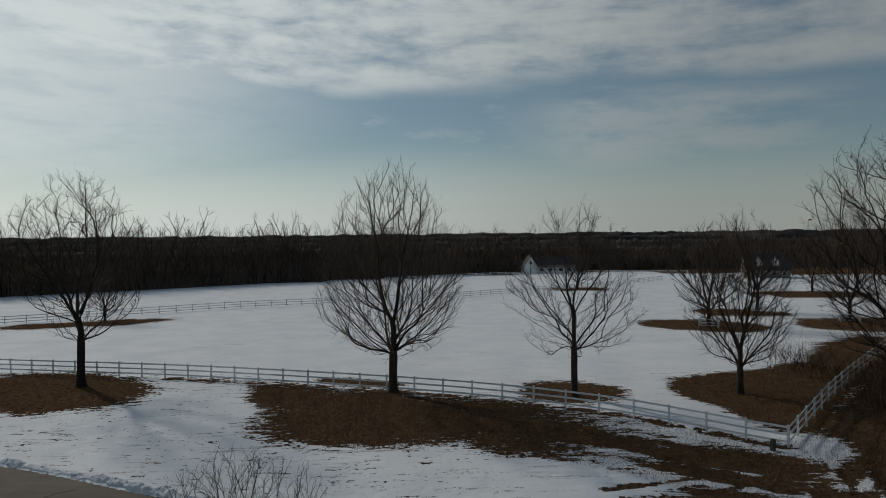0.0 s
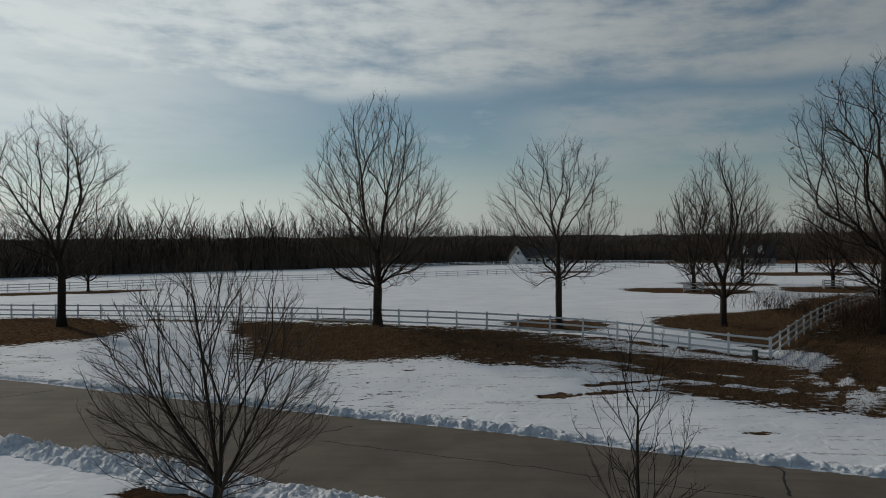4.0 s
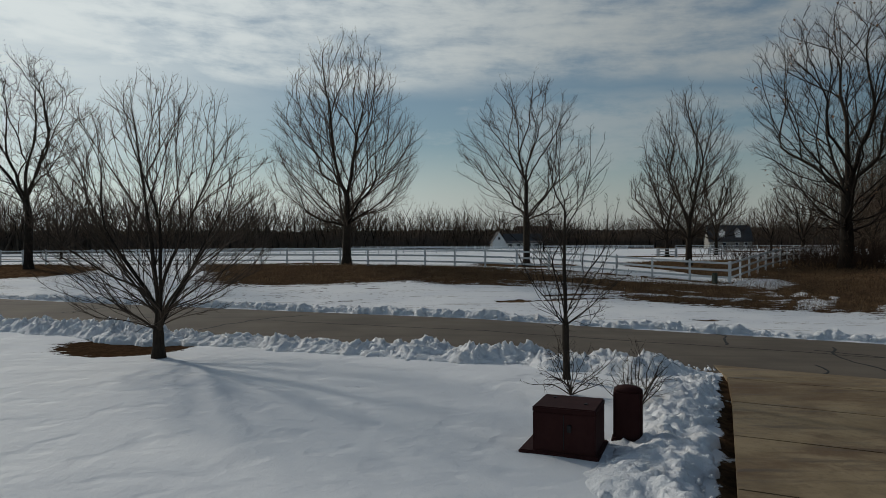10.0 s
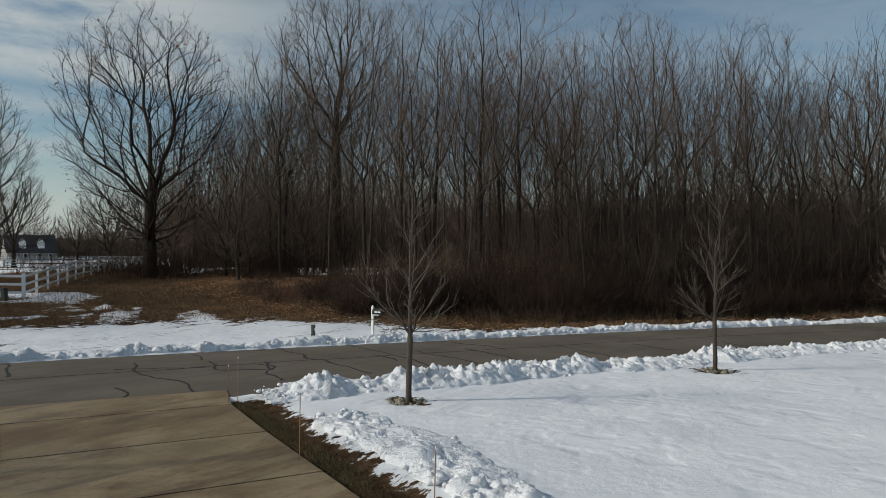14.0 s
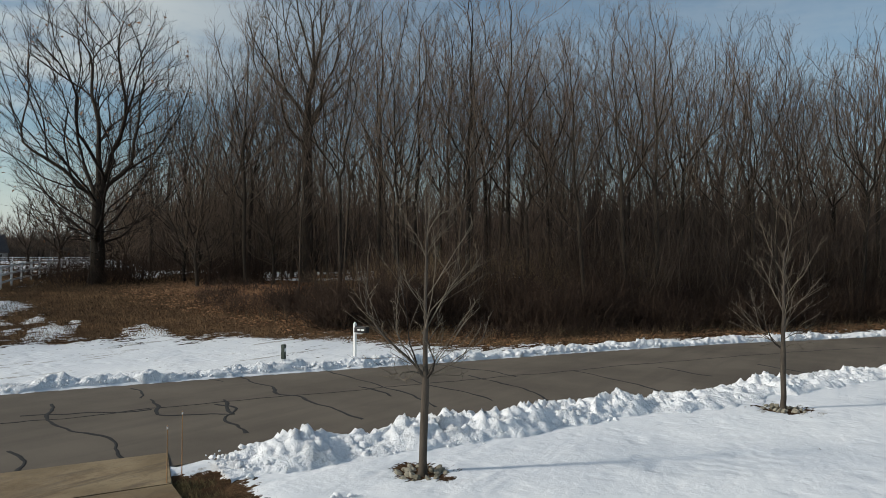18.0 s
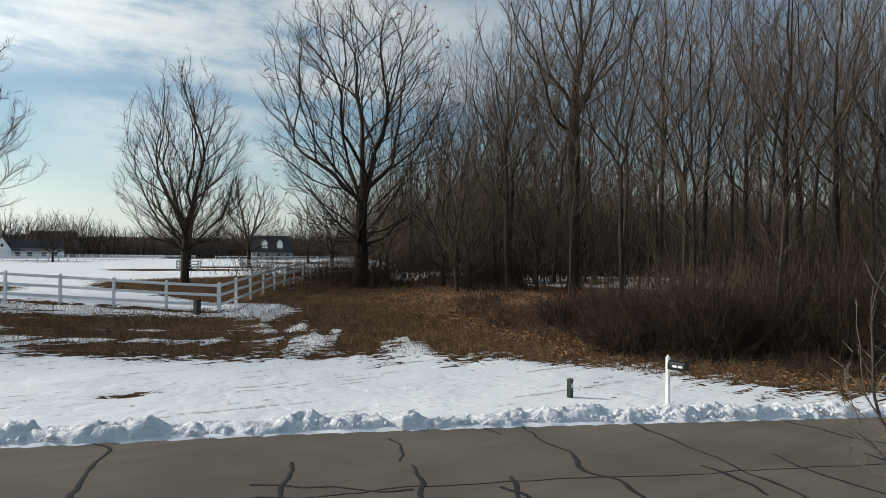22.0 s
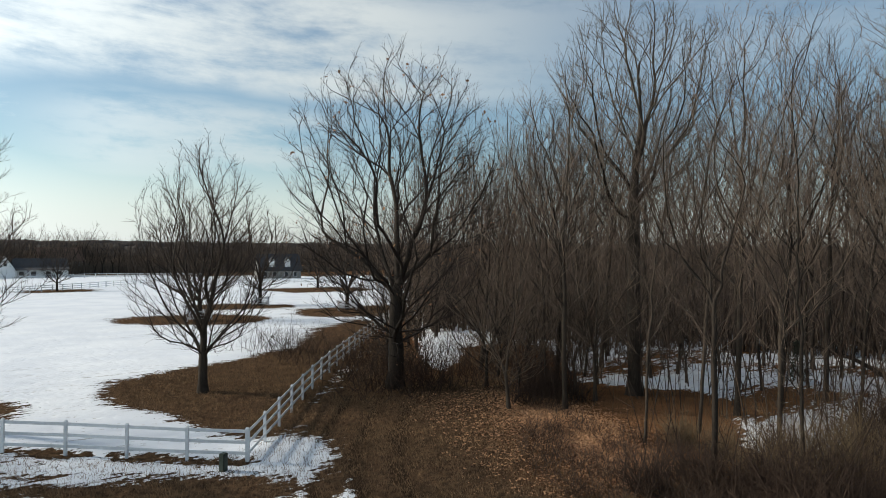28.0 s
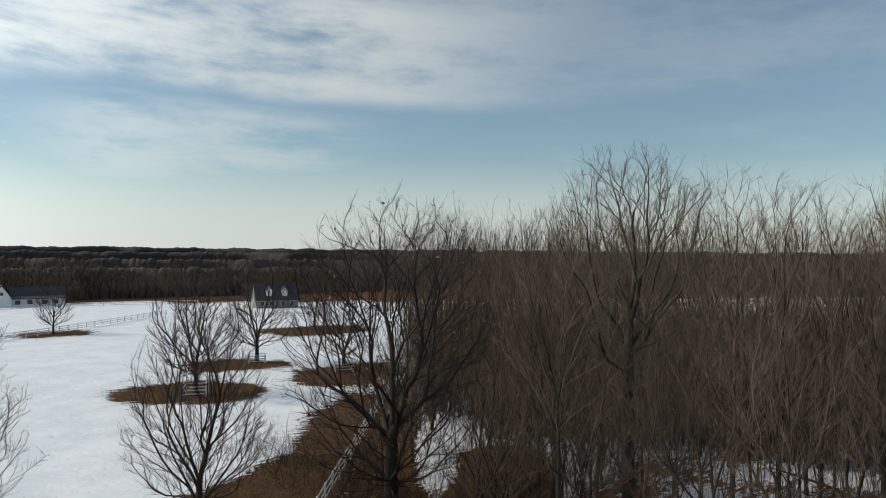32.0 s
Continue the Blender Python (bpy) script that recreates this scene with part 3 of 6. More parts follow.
# ---------------------------------------------------------------- ploughed snow banks
def clods(name, line, nrm, w, tall, seed):
    """Loose lumps of snow thrown on a bank."""
    rng = np.random.RandomState(seed)
    count = int(len(line) * np.linalg.norm(line[1] - line[0]) * 44)
    pick = rng.randint(0, len(line), count)
    u = rng.beta(1.6, 2.2, count)
    at = line[pick] + nrm[pick] * (u * w[pick] * 1.1 - 0.03)[:, None]
    z = height(at[:, 0], at[:, 1]) + tall[pick] * 0.75 * np.sin(np.pi * np.clip(u, 0, 1) ** 0.55) * rng.uniform(0.5, 1.2, count)
    size = rng.gamma(1.5, 0.020, count) + 0.010
    t = (1 + 5**0.5) / 2
    ico = np.array([(-1, t, 0), (1, t, 0), (-1, -t, 0), (1, -t, 0), (0, -1, t), (0, 1, t), (0, -1, -t), (0, 1, -t), (t, 0, -1), (t, 0, 1), (-t, 0, -1), (-t, 0, 1)]) / 1.9
    tri = np.array([(0, 11, 5), (0, 5, 1), (0, 1, 7), (0, 7, 10), (0, 10, 11), (1, 5, 9), (5, 11, 4), (11, 10, 2), (10, 7, 6), (7, 1, 8), (3, 9, 4), (3, 4, 2), (3, 2, 6), (3, 6, 8), (3, 8, 9), (4, 9, 5), (2, 4, 11), (6, 2, 10), (8, 6, 7), (9, 8, 1)])
    shape = ico[None] * (1 + 0.2 * rng.normal(0, 1, (count, 12, 1))).clip(0.6, 1.5) * size[:, None, None] * np.array([1, 1, 0.8])
    verts = (shape + np.c_[at, z][:, None]).reshape(-1, 3)
    faces = (np.arange(count)[:, None, None] * 12 + tri[None]).reshape(-1, 3)
    tagged(new("snow_clods", mesh_from("snow_clods", verts, faces, M_BANK, True)), "loose lumps of snow on a ploughed bank", "snow", kind="stuff")


def snow_bank(name, line, side, width, tall, seed, label, chunk=0.32, rows=21):
    """A tumbled ridge of ploughed snow along a line, thrown to one side of it."""
    nrm = normals_of(line) * side
    s = np.arange(len(line)) * np.linalg.norm(line[1] - line[0])
    us = np.linspace(0, 1, rows)
    grid_s, grid_u = np.meshgrid(s, us)
    w = width * (0.75 + 0.6 * fbm(s / 1.6, s * 0 + seed, seed, 3))
    shape = np.sin(np.pi * np.clip(grid_u, 0, 1) ** 0.68) ** 0.85
    start = 0.55 * (fbm(s / 0.7, s * 0, seed + 9, 3) - 0.42)
    across = np.maximum(start, -0.06) + grid_u * w
    big = 0.0 + 1.6 * fbm(grid_s / 1.2, across / 0.9, seed, 3)

    def ridged(size, k):
        return (1 - np.abs(2 * fbm(grid_s / size + 0.3 * across, across / size, seed + k, 3) - 1)) ** 2.0 - 0.45

    lump = 1.1 - worley(grid_s / chunk + 0.6 * fbm(grid_s * 3, across * 3, seed + 4, 2), across / chunk, seed) - worley(grid_s / chunk * 2.2, across / chunk * 2.2 + 5, seed + 2)
    rough = 0.8 * ridged(0.85, 1) + 0.8 * ridged(0.27, 2) + 0.35 * ridged(0.14, 3) + 0.62 * lump
    run = smooth(0, 1.6, s) * smooth(s[-1], s[-1] - 1.6, s)
    gaps = smooth(0.28, 0.48, fbm(s / 2.6, s * 0 + seed * 3.7, seed + 21, 3)) * 0.45 + 0.55
    up = tall * shape * (big + rough) * ((0.15 + 0.85 * run) * gaps)[None]
    jut = 0.22 * (fbm(grid_s / 0.45, grid_u * 3, seed + 6, 3) - 0.5) + 0.08 * ridged(0.2, 7)
    x = line[:, 0][None] + nrm[:, 0][None] * (across + jut)
    y = line[:, 1][None] + nrm[:, 1][None] * (across + jut)
    z = height(x.ravel(), y.ravel()).reshape(x.shape) + np.maximum(up, -0.03) - 0.12 * (grid_u == 0) - 0.1 * (grid_u == 1)
    clods(name, line, nrm, w, tall * gaps, seed)
    n = len(line)
    i = (np.arange(len(us) - 1)[:, None] * n + np.arange(n - 1)[None]).ravel()
    me = mesh_from(name, np.stack([x, y, z], -1).reshape(-1, 3), np.stack([i, i + 1, i + n + 1, i + n], 1), M_BANK, True)
    tagged(new(name, me), label, "snow bank", kind="stuff")


def clipped(line, test):
    return line[[bool(test(p)) for p in line]]


def make_banks():
    fine = curve_through(FAR_EDGE, 0.07)
    keep = clipped(fine + normals_of(fine) * 0.05, lambda p: -60 < p[0] < 66)
    snow_bank("snow_bank", keep, 1, 0.95, 0.19, 3, "low ridge of ploughed snow along the far kerb")
    fine = curve_through(FAR_EDGE, 0.06)
    near_line = fine - normals_of(fine) * (2 * HALF + 0.02)
    left = clipped(near_line, lambda p: p[0] > -34 and along_drive(*p)[1] < -DRIVE_HALF - 0.45)
    right = clipped(near_line, lambda p: p[0] < 60 and along_drive(*p)[1] > DRIVE_HALF + 0.85)
    snow_bank("snow_bank", left, -1, 1.45, 0.30, 5, "lumpy ridge of ploughed snow beside the street and lawn", rows=28)
    snow_bank("snow_bank", right, -1, 1.45, 0.27, 7, "lumpy ridge of ploughed snow beside the street and lawn", rows=28)
    k = np.arange(0.4, 16, 0.06)[:, None]
    left_side = DRIVE_A + DRIVE_V * k - DRIVE_N * (DRIVE_HALF + 0.24)
    right_side = DRIVE_A + DRIVE_V * (k + 1.6) + DRIVE_N * (DRIVE_HALF + 1.05)
    snow_bank("snow_bank", left_side, 1 if normals_of(left_side)[0] @ DRIVE_N < 0 else -1, 1.55, 0.17, 11, "broad bank of shovelled snow beside the driveway", 0.42, 30)
    snow_bank("snow_bank", right_side, 1 if normals_of(right_side)[0] @ DRIVE_N > 0 else -1, 1.5, 0.12, 13, "broken bank of shovelled snow beside the driveway", 0.45, 28)


make_banks()


# ---------------------------------------------------------------- bare trees
def tubes(lines, radii, sides):
    """Tapered tubes round lines of points, (n, k, 3) with radii (n, k). Ends run to a point."""
    n, k, _ = lines.shape
    t = np.gradient(lines, axis=1)
    t /= np.linalg.norm(t, axis=2)[..., None] + 1e-9
    ref = np.where(np.abs(t[..., 2:3]) > 0.9, np.array([1.0, 0, 0]), np.array([0, 0, 1.0]))
    a = np.cross(t, ref)
    a /= np.linalg.norm(a, axis=2)[..., None] + 1e-9
    b = np.cross(t, a)
    ang = np.arange(sides) * 2 * math.pi / sides
    ring = a[:, :, None] * np.cos(ang)[:, None] + b[:, :, None] * np.sin(ang)[:, None]
    body = lines[:, :-1, None] + ring[:, :-1] * radii[:, :-1, None, None]
    verts = np.concatenate([body.reshape(n, -1, 3), lines[:, -1:]], 1)
    per = (k - 1) * sides + 1
    tri = []
    for j in range(k - 2):
        for s in range(sides):
            p, q = j * sides + s, j * sides + (s + 1) % sides
            tri += [(p, q, q + sides), (p, q + sides, p + sides)]
    for s in range(sides):
        tri.append(((k - 2) * sides + s, (k - 2) * sides + (s + 1) % sides, per - 1))
    faces = (np.arange(n)[:, None, None] * per + np.array(tri)[None]).reshape(-1, 3)
    return verts.reshape(-1, 3), faces


def joined(pieces):
    verts, faces, at = [], [], 0
    for v, f in pieces:
        verts.append(v)
        faces.append(f + at)
        at += len(v)
    return np.concatenate(verts), np.concatenate(faces)


def shoots(rng, origin, way, length, k, wobble, lift):
    """Lines of k points that start at origin along way, bending by chance and upwards."""
    n = len(origin)
    pts = np.zeros((n, k, 3))
    pts[:, 0] = origin
    way = way / np.linalg.norm(way, axis=1)[:, None]
    for j in range(1, k):
        way = way + rng.normal(0, wobble, (n, 3)) + np.outer(np.broadcast_to(lift, n), (0, 0, 1.0))
        way /= np.linalg.norm(way, axis=1)[:, None]
        pts[:, j] = pts[:, j - 1] + way * (length / (k - 1))[:, None]
    return pts


def children(rng, lines, radii, each, f0, f1, angle, share, taper):
    """Where each line's side shoots begin: origin, way, length, thickness."""
    n, k, _ = lines.shape
    f = f0 + (f1 - f0) * (np.arange(each)[None] + rng.rand(n, each)) / each
    at = f * (k - 1)
    j = np.clip(at.astype(int), 0, k - 2)
    r = (at - j)[..., None]
    rows = np.arange(n)[:, None]
    origin = lines[rows, j] * (1 - r) + lines[rows, j + 1] * r
    t = lines[rows, j + 1] - lines[rows, j]
    t /= np.linalg.norm(t, axis=2)[..., None] + 1e-9
    rnd = rng.normal(0, 1, t.shape)
    side = rnd - (rnd * t).sum(2)[..., None] * t
    side /= np.linalg.norm(side, axis=2)[..., None] + 1e-9
    a = np.radians(angle) * rng.uniform(0.65, 1.3, f.shape)[..., None]
    way = t * np.cos(a) + side * np.sin(a)
    whole = np.linalg.norm(np.diff(lines, axis=1), axis=2).sum(1)[:, None]
    length = whole * share * (1.15 - 0.75 * f) * rng.uniform(0.6, 1.25, f.shape)
    thick = (radii[rows, j] * (1 - r[..., 0]) + radii[rows, j + 1] * r[..., 0]) * taper
    return origin.reshape(-1, 3), way.reshape(-1, 3), length.ravel(), thick.ravel()


def outline(h, widest, full):
    """Half-width of a crown, 0 to 1, at h of its height."""
    h = np.clip(h, 0.0, 1.0)
    return np.sin(math.pi * h ** (math.log(0.5) / math.log(widest))).clip(0, 1) ** full


def grow(seed, tall, wide, radius, clear, foot=None, widest=0.45, full=0.6, points=900, spread=0.35, leader=0.0, rise=0.45, stiff=0.9, direct=0.6, curl=0.25, wob=0.5, twig=0.008, thin=0.012, each=2, long=0.6, fork=2, coarse=False, split=True, lumpy=0.3):
    """A leafless tree whose branches end at places spread through its crown, each begun from the nearest branch that already leads that way.
    foot: where the crown begins; spread: the part of the trunk that bears branches; leader: how far the trunk runs on above that; rise: how steeply branches climb; stiff: how little they turn; direct: how straight the way from trunk to tip is; curl: how far their ends bend upwards; each, long, fork: the last twigs.
    Gives trunk and limbs, and the fine branches, both as (verts, faces), and the ends of the branches."""
    rng = np.random.RandomState(seed)
    foot = clear if foot is None else foot
    tries = np.c_[rng.uniform(-1, 1, (points * 9, 2)), rng.rand(points * 9)]
    lump = 1 - lumpy * 0.55 + lumpy * fbm(np.arctan2(tries[:, 1], tries[:, 0]) * 1.6 + 9, tries[:, 2] * 4, seed, 2)
    rim = outline(tries[:, 2], widest, full) * lump
    dist = np.hypot(tries[:, 0], tries[:, 1])
    ok = (dist < rim) & (rng.rand(len(tries)) < 0.35 + 0.65 * np.maximum(dist / (rim + 1e-6), tries[:, 2] ** 3))
    goal = tries[ok][:points] * np.array([wide / 2, wide / 2, tall - foot]) + np.array([0, 0, foot])
    step = tall / 44
    mid = clear + leader * (tall - clear)
    kt = max(4, int(mid / step))
    bend = np.cumsum(rng.normal(0, 0.035 * step, (kt, 2)), 0)
    room = kt + len(goal) * 48
    pos, way, parent = np.zeros((room, 3)), np.tile(np.array([0, 0, 1.0]), (room, 1)), np.full(room, -1)
    trek = np.zeros(room)
    pos[:kt] = np.c_[bend - bend[0], np.linspace(0, mid, kt)]
    parent[1:kt] = np.arange(kt - 1)
    trek[:kt] = 0.85 * np.maximum(pos[:kt, 2] - clear * (1 - spread), 0)
    first, n = int(np.searchsorted(pos[:kt, 2], clear * (1 - spread))), kt
    for g in goal:
        v = g - pos[first:n]
        far = np.sqrt((v * v).sum(1)) + 1e-6
        turn = (v * way[first:n]).sum(1) / far
        cost = far * (1 + stiff * (1 - turn) + 2.4 * np.maximum(rise - v[:, 2] / far, 0)) + direct * trek[first:n]
        i = first + int(cost.argmin())
        far, d = far[i - first], v[i - first] / far[i - first]
        if far < 0.4 * step:
            continue
        head = 0.45 * way[i] + 0.55 * d
        tail = d + np.array([0, 0, curl])
        k = max(2, min(46, int(far / step + 0.5)))
        f = np.linspace(0, 1, k + 1)[1:, None]
        p1, p2 = pos[i] + head / np.linalg.norm(head) * far * 0.33, g - tail / np.linalg.norm(tail) * far * 0.33
        line = (1 - f) ** 3 * pos[i] + 3 * (1 - f) ** 2 * f * p1 + 3 * (1 - f) * f**2 * p2 + f**3 * g
        walk_off = np.cumsum(rng.normal(0, wob * step * 0.22, (k, 3)), 0)
        line = line + (walk_off - f * walk_off[-1]) * 0.9
        pos[n : n + k] = line
        parent[n : n + k] = np.r_[i, np.arange(n, n + k - 1)]
        t = np.diff(np.vstack([pos[i : i + 1], line]), axis=0)
        way[n : n + k] = t / (np.linalg.norm(t, axis=1)[:, None] + 1e-9)
        trek[n : n + k] = trek[i] + np.cumsum(np.linalg.norm(t, axis=1))
        n += k
    pos, parent = pos[:n], parent[:n].tolist()
    # thickness: a limb carries as much as its branches together
    kids = [[] for _ in range(n)]
    for i in range(1, n):
        kids[parent[i]].append(i)
    tips = np.zeros(n)
    for i in range(n - 1, -1, -1):
        if not kids[i]:
            tips[i] = 1.0
        if i:
            tips[parent[i]] += tips[i]
    power = math.log(tips[0]) / math.log(radius / thin)
    thick = thin * tips ** (1 / power)
    # chains of branches, each from where it leaves its parent
    chains, todo = [], [(-1, 0)]
    while todo:
        before, i = todo.pop()
        chain = [i] if before < 0 else [before, i]
        while kids[i]:
            order = sorted(kids[i], key=lambda q: -tips[q] * (1 + 0.5 * float(way[i] @ way[q])))
            todo += [(i, q) for q in order[1:]]
            i = order[0]
            chain.append(i)
        chains.append(chain)
    wood, crown = [], []
    groups = {}
    for chain in chains:
        m = len(chain)
        line, rad = pos[chain], thick[chain].copy()
        if chain[0] != 0:
            rad[0] = rad[1]
        else:
            rad[0] *= 1.45
            rad[1] *= 1.1
        k = 3 if m <= 4 else 5 if m <= 8 else 9 if m <= 18 else 16 if chain[0] else 28
        if coarse:
            k = 3 if m <= 6 else 5 if chain[0] else 7
        f = np.linspace(0, m - 1, k)
        j = np.clip(f.astype(int), 0, m - 2)
        r = (f - j)
        line = line[j] * (1 - r)[:, None] + line[j + 1] * r[:, None]
        rad = rad[j] * (1 - r) + rad[j + 1] * r
        sides = (5 if coarse else 8) if chain[0] == 0 else (4 if coarse else 5) if rad[0] > radius * (0.5 if coarse else 0.28) else 3
        groups.setdefault((k, sides), []).append((line, rad))
    ends = pos[[c[-1] for c in chains]]
    for (k, sides), rows in sorted(groups.items()):
        lines, radii = np.stack([q[0] for q in rows]), np.stack([q[1] for q in rows])
        (wood if sides > 3 else crown).append(tubes(lines, radii, sides))
        if each:
            o, w, l, t = children(rng, lines, radii, each * max(1, k // 3), 0.3 if k < 9 else 0.5, 1.0, 42, 0.5, 0.6)
            l = long * rng.uniform(0.5, 1.2, len(l)) * (tall / 15.0)
            b = shoots(rng, o, w + np.array([0, 0, 0.25]), l, 3 if fork > 2 else 2, 0.10, 0.06)
            r = np.full((len(b), b.shape[1]), twig) * np.linspace(1, 0, b.shape[1])
            crown.append(tubes(b, r, 3))
            if fork:
                o, w, l, t = children(rng, b, r, fork, 0.2, 0.95, 36, 0.6, 0.8)
                crown.append(tubes(shoots(rng, o, w + np.array([0, 0, 0.15]), l, 2, 0.1, 0.05), np.full((len(o), 2), twig * 0.8) * np.array([[1, 0]]), 3))
    if split:
        return [tubes(q[0][None], q[1][None], sides) for (k, sides), rows in sorted(groups.items(), key=lambda g: -g[0][1]) if sides > 3 for q in rows], joined(crown), ends
    return joined(wood), joined(crown), ends


def tree_thing(name, wood, crown, x, y, label, turn=0.0, size=1.0, group="", mats=None, sink=0.08, lean=0.0):
    mats = mats or (M_BARK, M_TWIG)
    top = thing(name, pose(x, y, ground_at(x, y) - sink, lean, 0, turn), label, "tree", group)
    top.scale = (size, size, size)
    if isinstance(wood, list):
        for k, piece in enumerate(wood):
            part("limb" if k else "trunk", mesh_from("limb" if k else "trunk", *piece, mats[0], True), mats[0], top)
    else:
        part("trunk", mesh_from("trunk", *wood, mats[0], True), mats[0], top)
    part("crown", mesh_from("crown", *crown, mats[1], True), mats[1], top)
    return top


# ---------------------------------------------------------------- the single trees
def make_trees():
    wood, crown, _ = grow(3, 8.5, 7.5, 0.17, 1.3, foot=0.9, widest=0.48, full=0.5, points=1300, spread=0.4, rise=0.35, direct=0.75, stiff=0.9, curl=0.15, wob=0.25, twig=0.0055, thin=0.0065, each=3, long=0.55, fork=1, lumpy=0.2)
    tree_thing("lawn_tree", wood, crown, -6.05, 20.2, "spreading bare tree with upright branches in a melted lawn ring")
    wood, crown, _ = grow(11, 7.2, 3.5, 0.085, 1.55, foot=1.25, widest=0.36, full=0.6, points=140, spread=0.1, leader=0.5, rise=0.5, stiff=0.9, direct=0.72, curl=0.12, wob=0.45, twig=0.006, thin=0.0065, each=3, long=0.6, fork=1, lumpy=0.4)
    tree_thing("young_tree", wood, crown, 5.2, 16.45, "slender bare young tree in the snow behind the utility box", group="young street trees")
    for k, (x, y, tall, label) in enumerate((
        (16.36, 12.2, 5.8, "slender bare young tree in a stone ring by the driveway"),
        (26.8, 7.6, 6.4, "slender bare young tree in a stone ring on the snowy lawn"),
        (36.5, 2.5, 6.8, "slender bare young tree in a stone ring far down the street"))):
        wood, crown, _ = grow(21 + k, tall, 2.8, 0.07, 1.75, foot=1.5, widest=0.34, full=0.65, points=130, spread=0.1, leader=0.5, rise=0.5, stiff=0.9, direct=0.72, curl=0.12, wob=0.45, twig=0.005, thin=0.0052, each=3, long=0.45, fork=1, lumpy=0.4)
        # paler crown colour carries the sunlight caught by the twigs
        tree_thing("young_tree", wood, crown, x, y, label, group="young street trees", mats=(M_YOUNG, M_PALE))
    wood, crown, _ = grow(31, 20.3, 13.0, 0.36, 5.0, foot=3.6, widest=0.55, full=0.5, points=620, spread=0.25, rise=0.3, stiff=0.5, curl=0.3, wob=1.0, twig=0.013, thin=0.017, each=4, long=0.6, fork=2, lumpy=0.5)
    tree_thing("pasture_tree", wood, crown, -34.2, 64.8, "tall bare forked tree in a brown patch by the white fence", group="tall trees along the fence")
    wood, crown, _ = grow(37, 20.4, 13.6, 0.36, 4.4, foot=2.8, widest=0.38, full=0.66, points=1500, spread=0.3, leader=0.1, rise=0.55, stiff=1.2, curl=0.35, wob=0.4, twig=0.011, thin=0.015, each=3, long=0.6, fork=2, lumpy=0.25)
    tree_thing("pasture_tree", wood, crown, -4.4, 59.0, "tall bare tree with a full oval crown outside the white fence", group="tall trees along the fence")
    wood, crown, _ = grow(41, 16.9, 11.8, 0.27, 4.4, foot=3.0, widest=0.42, full=0.6, points=480, spread=0.15, leader=0.2, rise=0.45, stiff=0.8, curl=0.3, wob=0.7, twig=0.011, thin=0.014, each=4, long=0.6, fork=2, lumpy=0.5)
    tree_thing("pasture_tree", wood, crown, 10.8, 57.2, "bare open-crowned tree in a melted ring inside the fence", group="tall trees along the fence")
    wood, crown, _ = grow(43, 16.0, 9.2, 0.28, 3.2, foot=2.2, widest=0.40, full=0.68, points=1100, spread=0.4, leader=0.05, rise=0.55, stiff=1.2, curl=0.35, wob=0.4, twig=0.010, thin=0.013, each=3, long=0.6, fork=2, lumpy=0.3)
    tree_thing("pasture_tree", wood, crown, 25.0, 58.2, "bare tree with several stems on brown grass inside the fence", group="tall trees along the fence")
    wood, crown, ends = grow(47, 22.0, 14.6, 0.50, 6.0, foot=1.4, widest=0.54, full=0.46, points=1500, spread=0.6, leader=0.05, rise=0.22, stiff=0.8, curl=0.25, wob=0.65, twig=0.011, thin=0.016, each=3, long=0.65, fork=2, lumpy=0.3)
    oak = tree_thing("oak", wood, crown, 35.3, 52.6, "large bare oak with low heavy limbs at the edge of woods")
    rng = np.random.RandomState(71)
    n = 520
    at = ends[rng.randint(0, len(ends), n)] + rng.normal(0, 0.25, (n, 3))
    leaf = rng.normal(0, 1, (n, 2, 3))
    leaf /= np.linalg.norm(leaf, axis=2)[..., None]
    size = rng.uniform(0.06, 0.15, n)[:, None]
    u, v = leaf[:, 0] * size, leaf[:, 1] * size * 0.6
    verts = np.stack([at - u, at - v, at + u * 0.9 + v * 0.2, at + v], 1).reshape(-1, 3)
    i = np.arange(n)[:, None] * 4
    part("leaves", mesh_from("leaves", verts, np.concatenate([i + np.array([[0, 1, 2]]), i + np.array([[0, 2, 3]])]), M_LEAF), M_LEAF, oak, "few withered brown leaves")
    wood, crown, _ = grow(53, 24.8, 12.0, 0.40, 12.0, foot=10.0, widest=0.58, full=0.5, points=800, spread=0.2, rise=0.5, stiff=0.8, curl=0.3, wob=0.6, twig=0.011, thin=0.015, each=3, long=0.6, fork=2, lumpy=0.4)
    tree_thing("forest_tree", wood, crown, 45.6, 42.0, "very tall bare tree with pale twigs at the woods' edge", mats=(M_BARK, M_PALE))
    wood, crown, _ = grow(59, 17.0, 12.6, 0.30, 3.2, foot=1.8, widest=0.45, full=0.58, points=420, spread=0.4, rise=0.5, stiff=1.0, curl=0.3, wob=0.5, twig=0.022, thin=0.03, each=2, long=0.8, fork=1)
    first = tree_thing("paddock_tree", wood, crown, 40.0, 104.0, "bare tree inside a small square of white fence in the pasture", group="fenced pasture trees")
    for x, y, turn, size in ((57.2, 125.5, 80, 1.03), (64.5, 109.5, 200, 0.95)):
        first_at = pose(x, y, ground_at(x, y) - 0.08, 0, 0, turn)
        copy_thing(first, first_at).scale = (size, size, size)
    for x, y, turn, size in ((37.0, 190.0, 140, 0.72), (92.0, 172.0, 30, 0.9), (-60.0, 122.0, 250, 0.7)):
        far_one = copy_thing(first, pose(x, y, ground_at(x, y) - 0.08, 0, 0, turn))
        far_one.scale = (size, size, size)
        tagged(far_one, "bare tree standing far off in the snowy pasture", "tree", "far pasture trees")


make_trees()


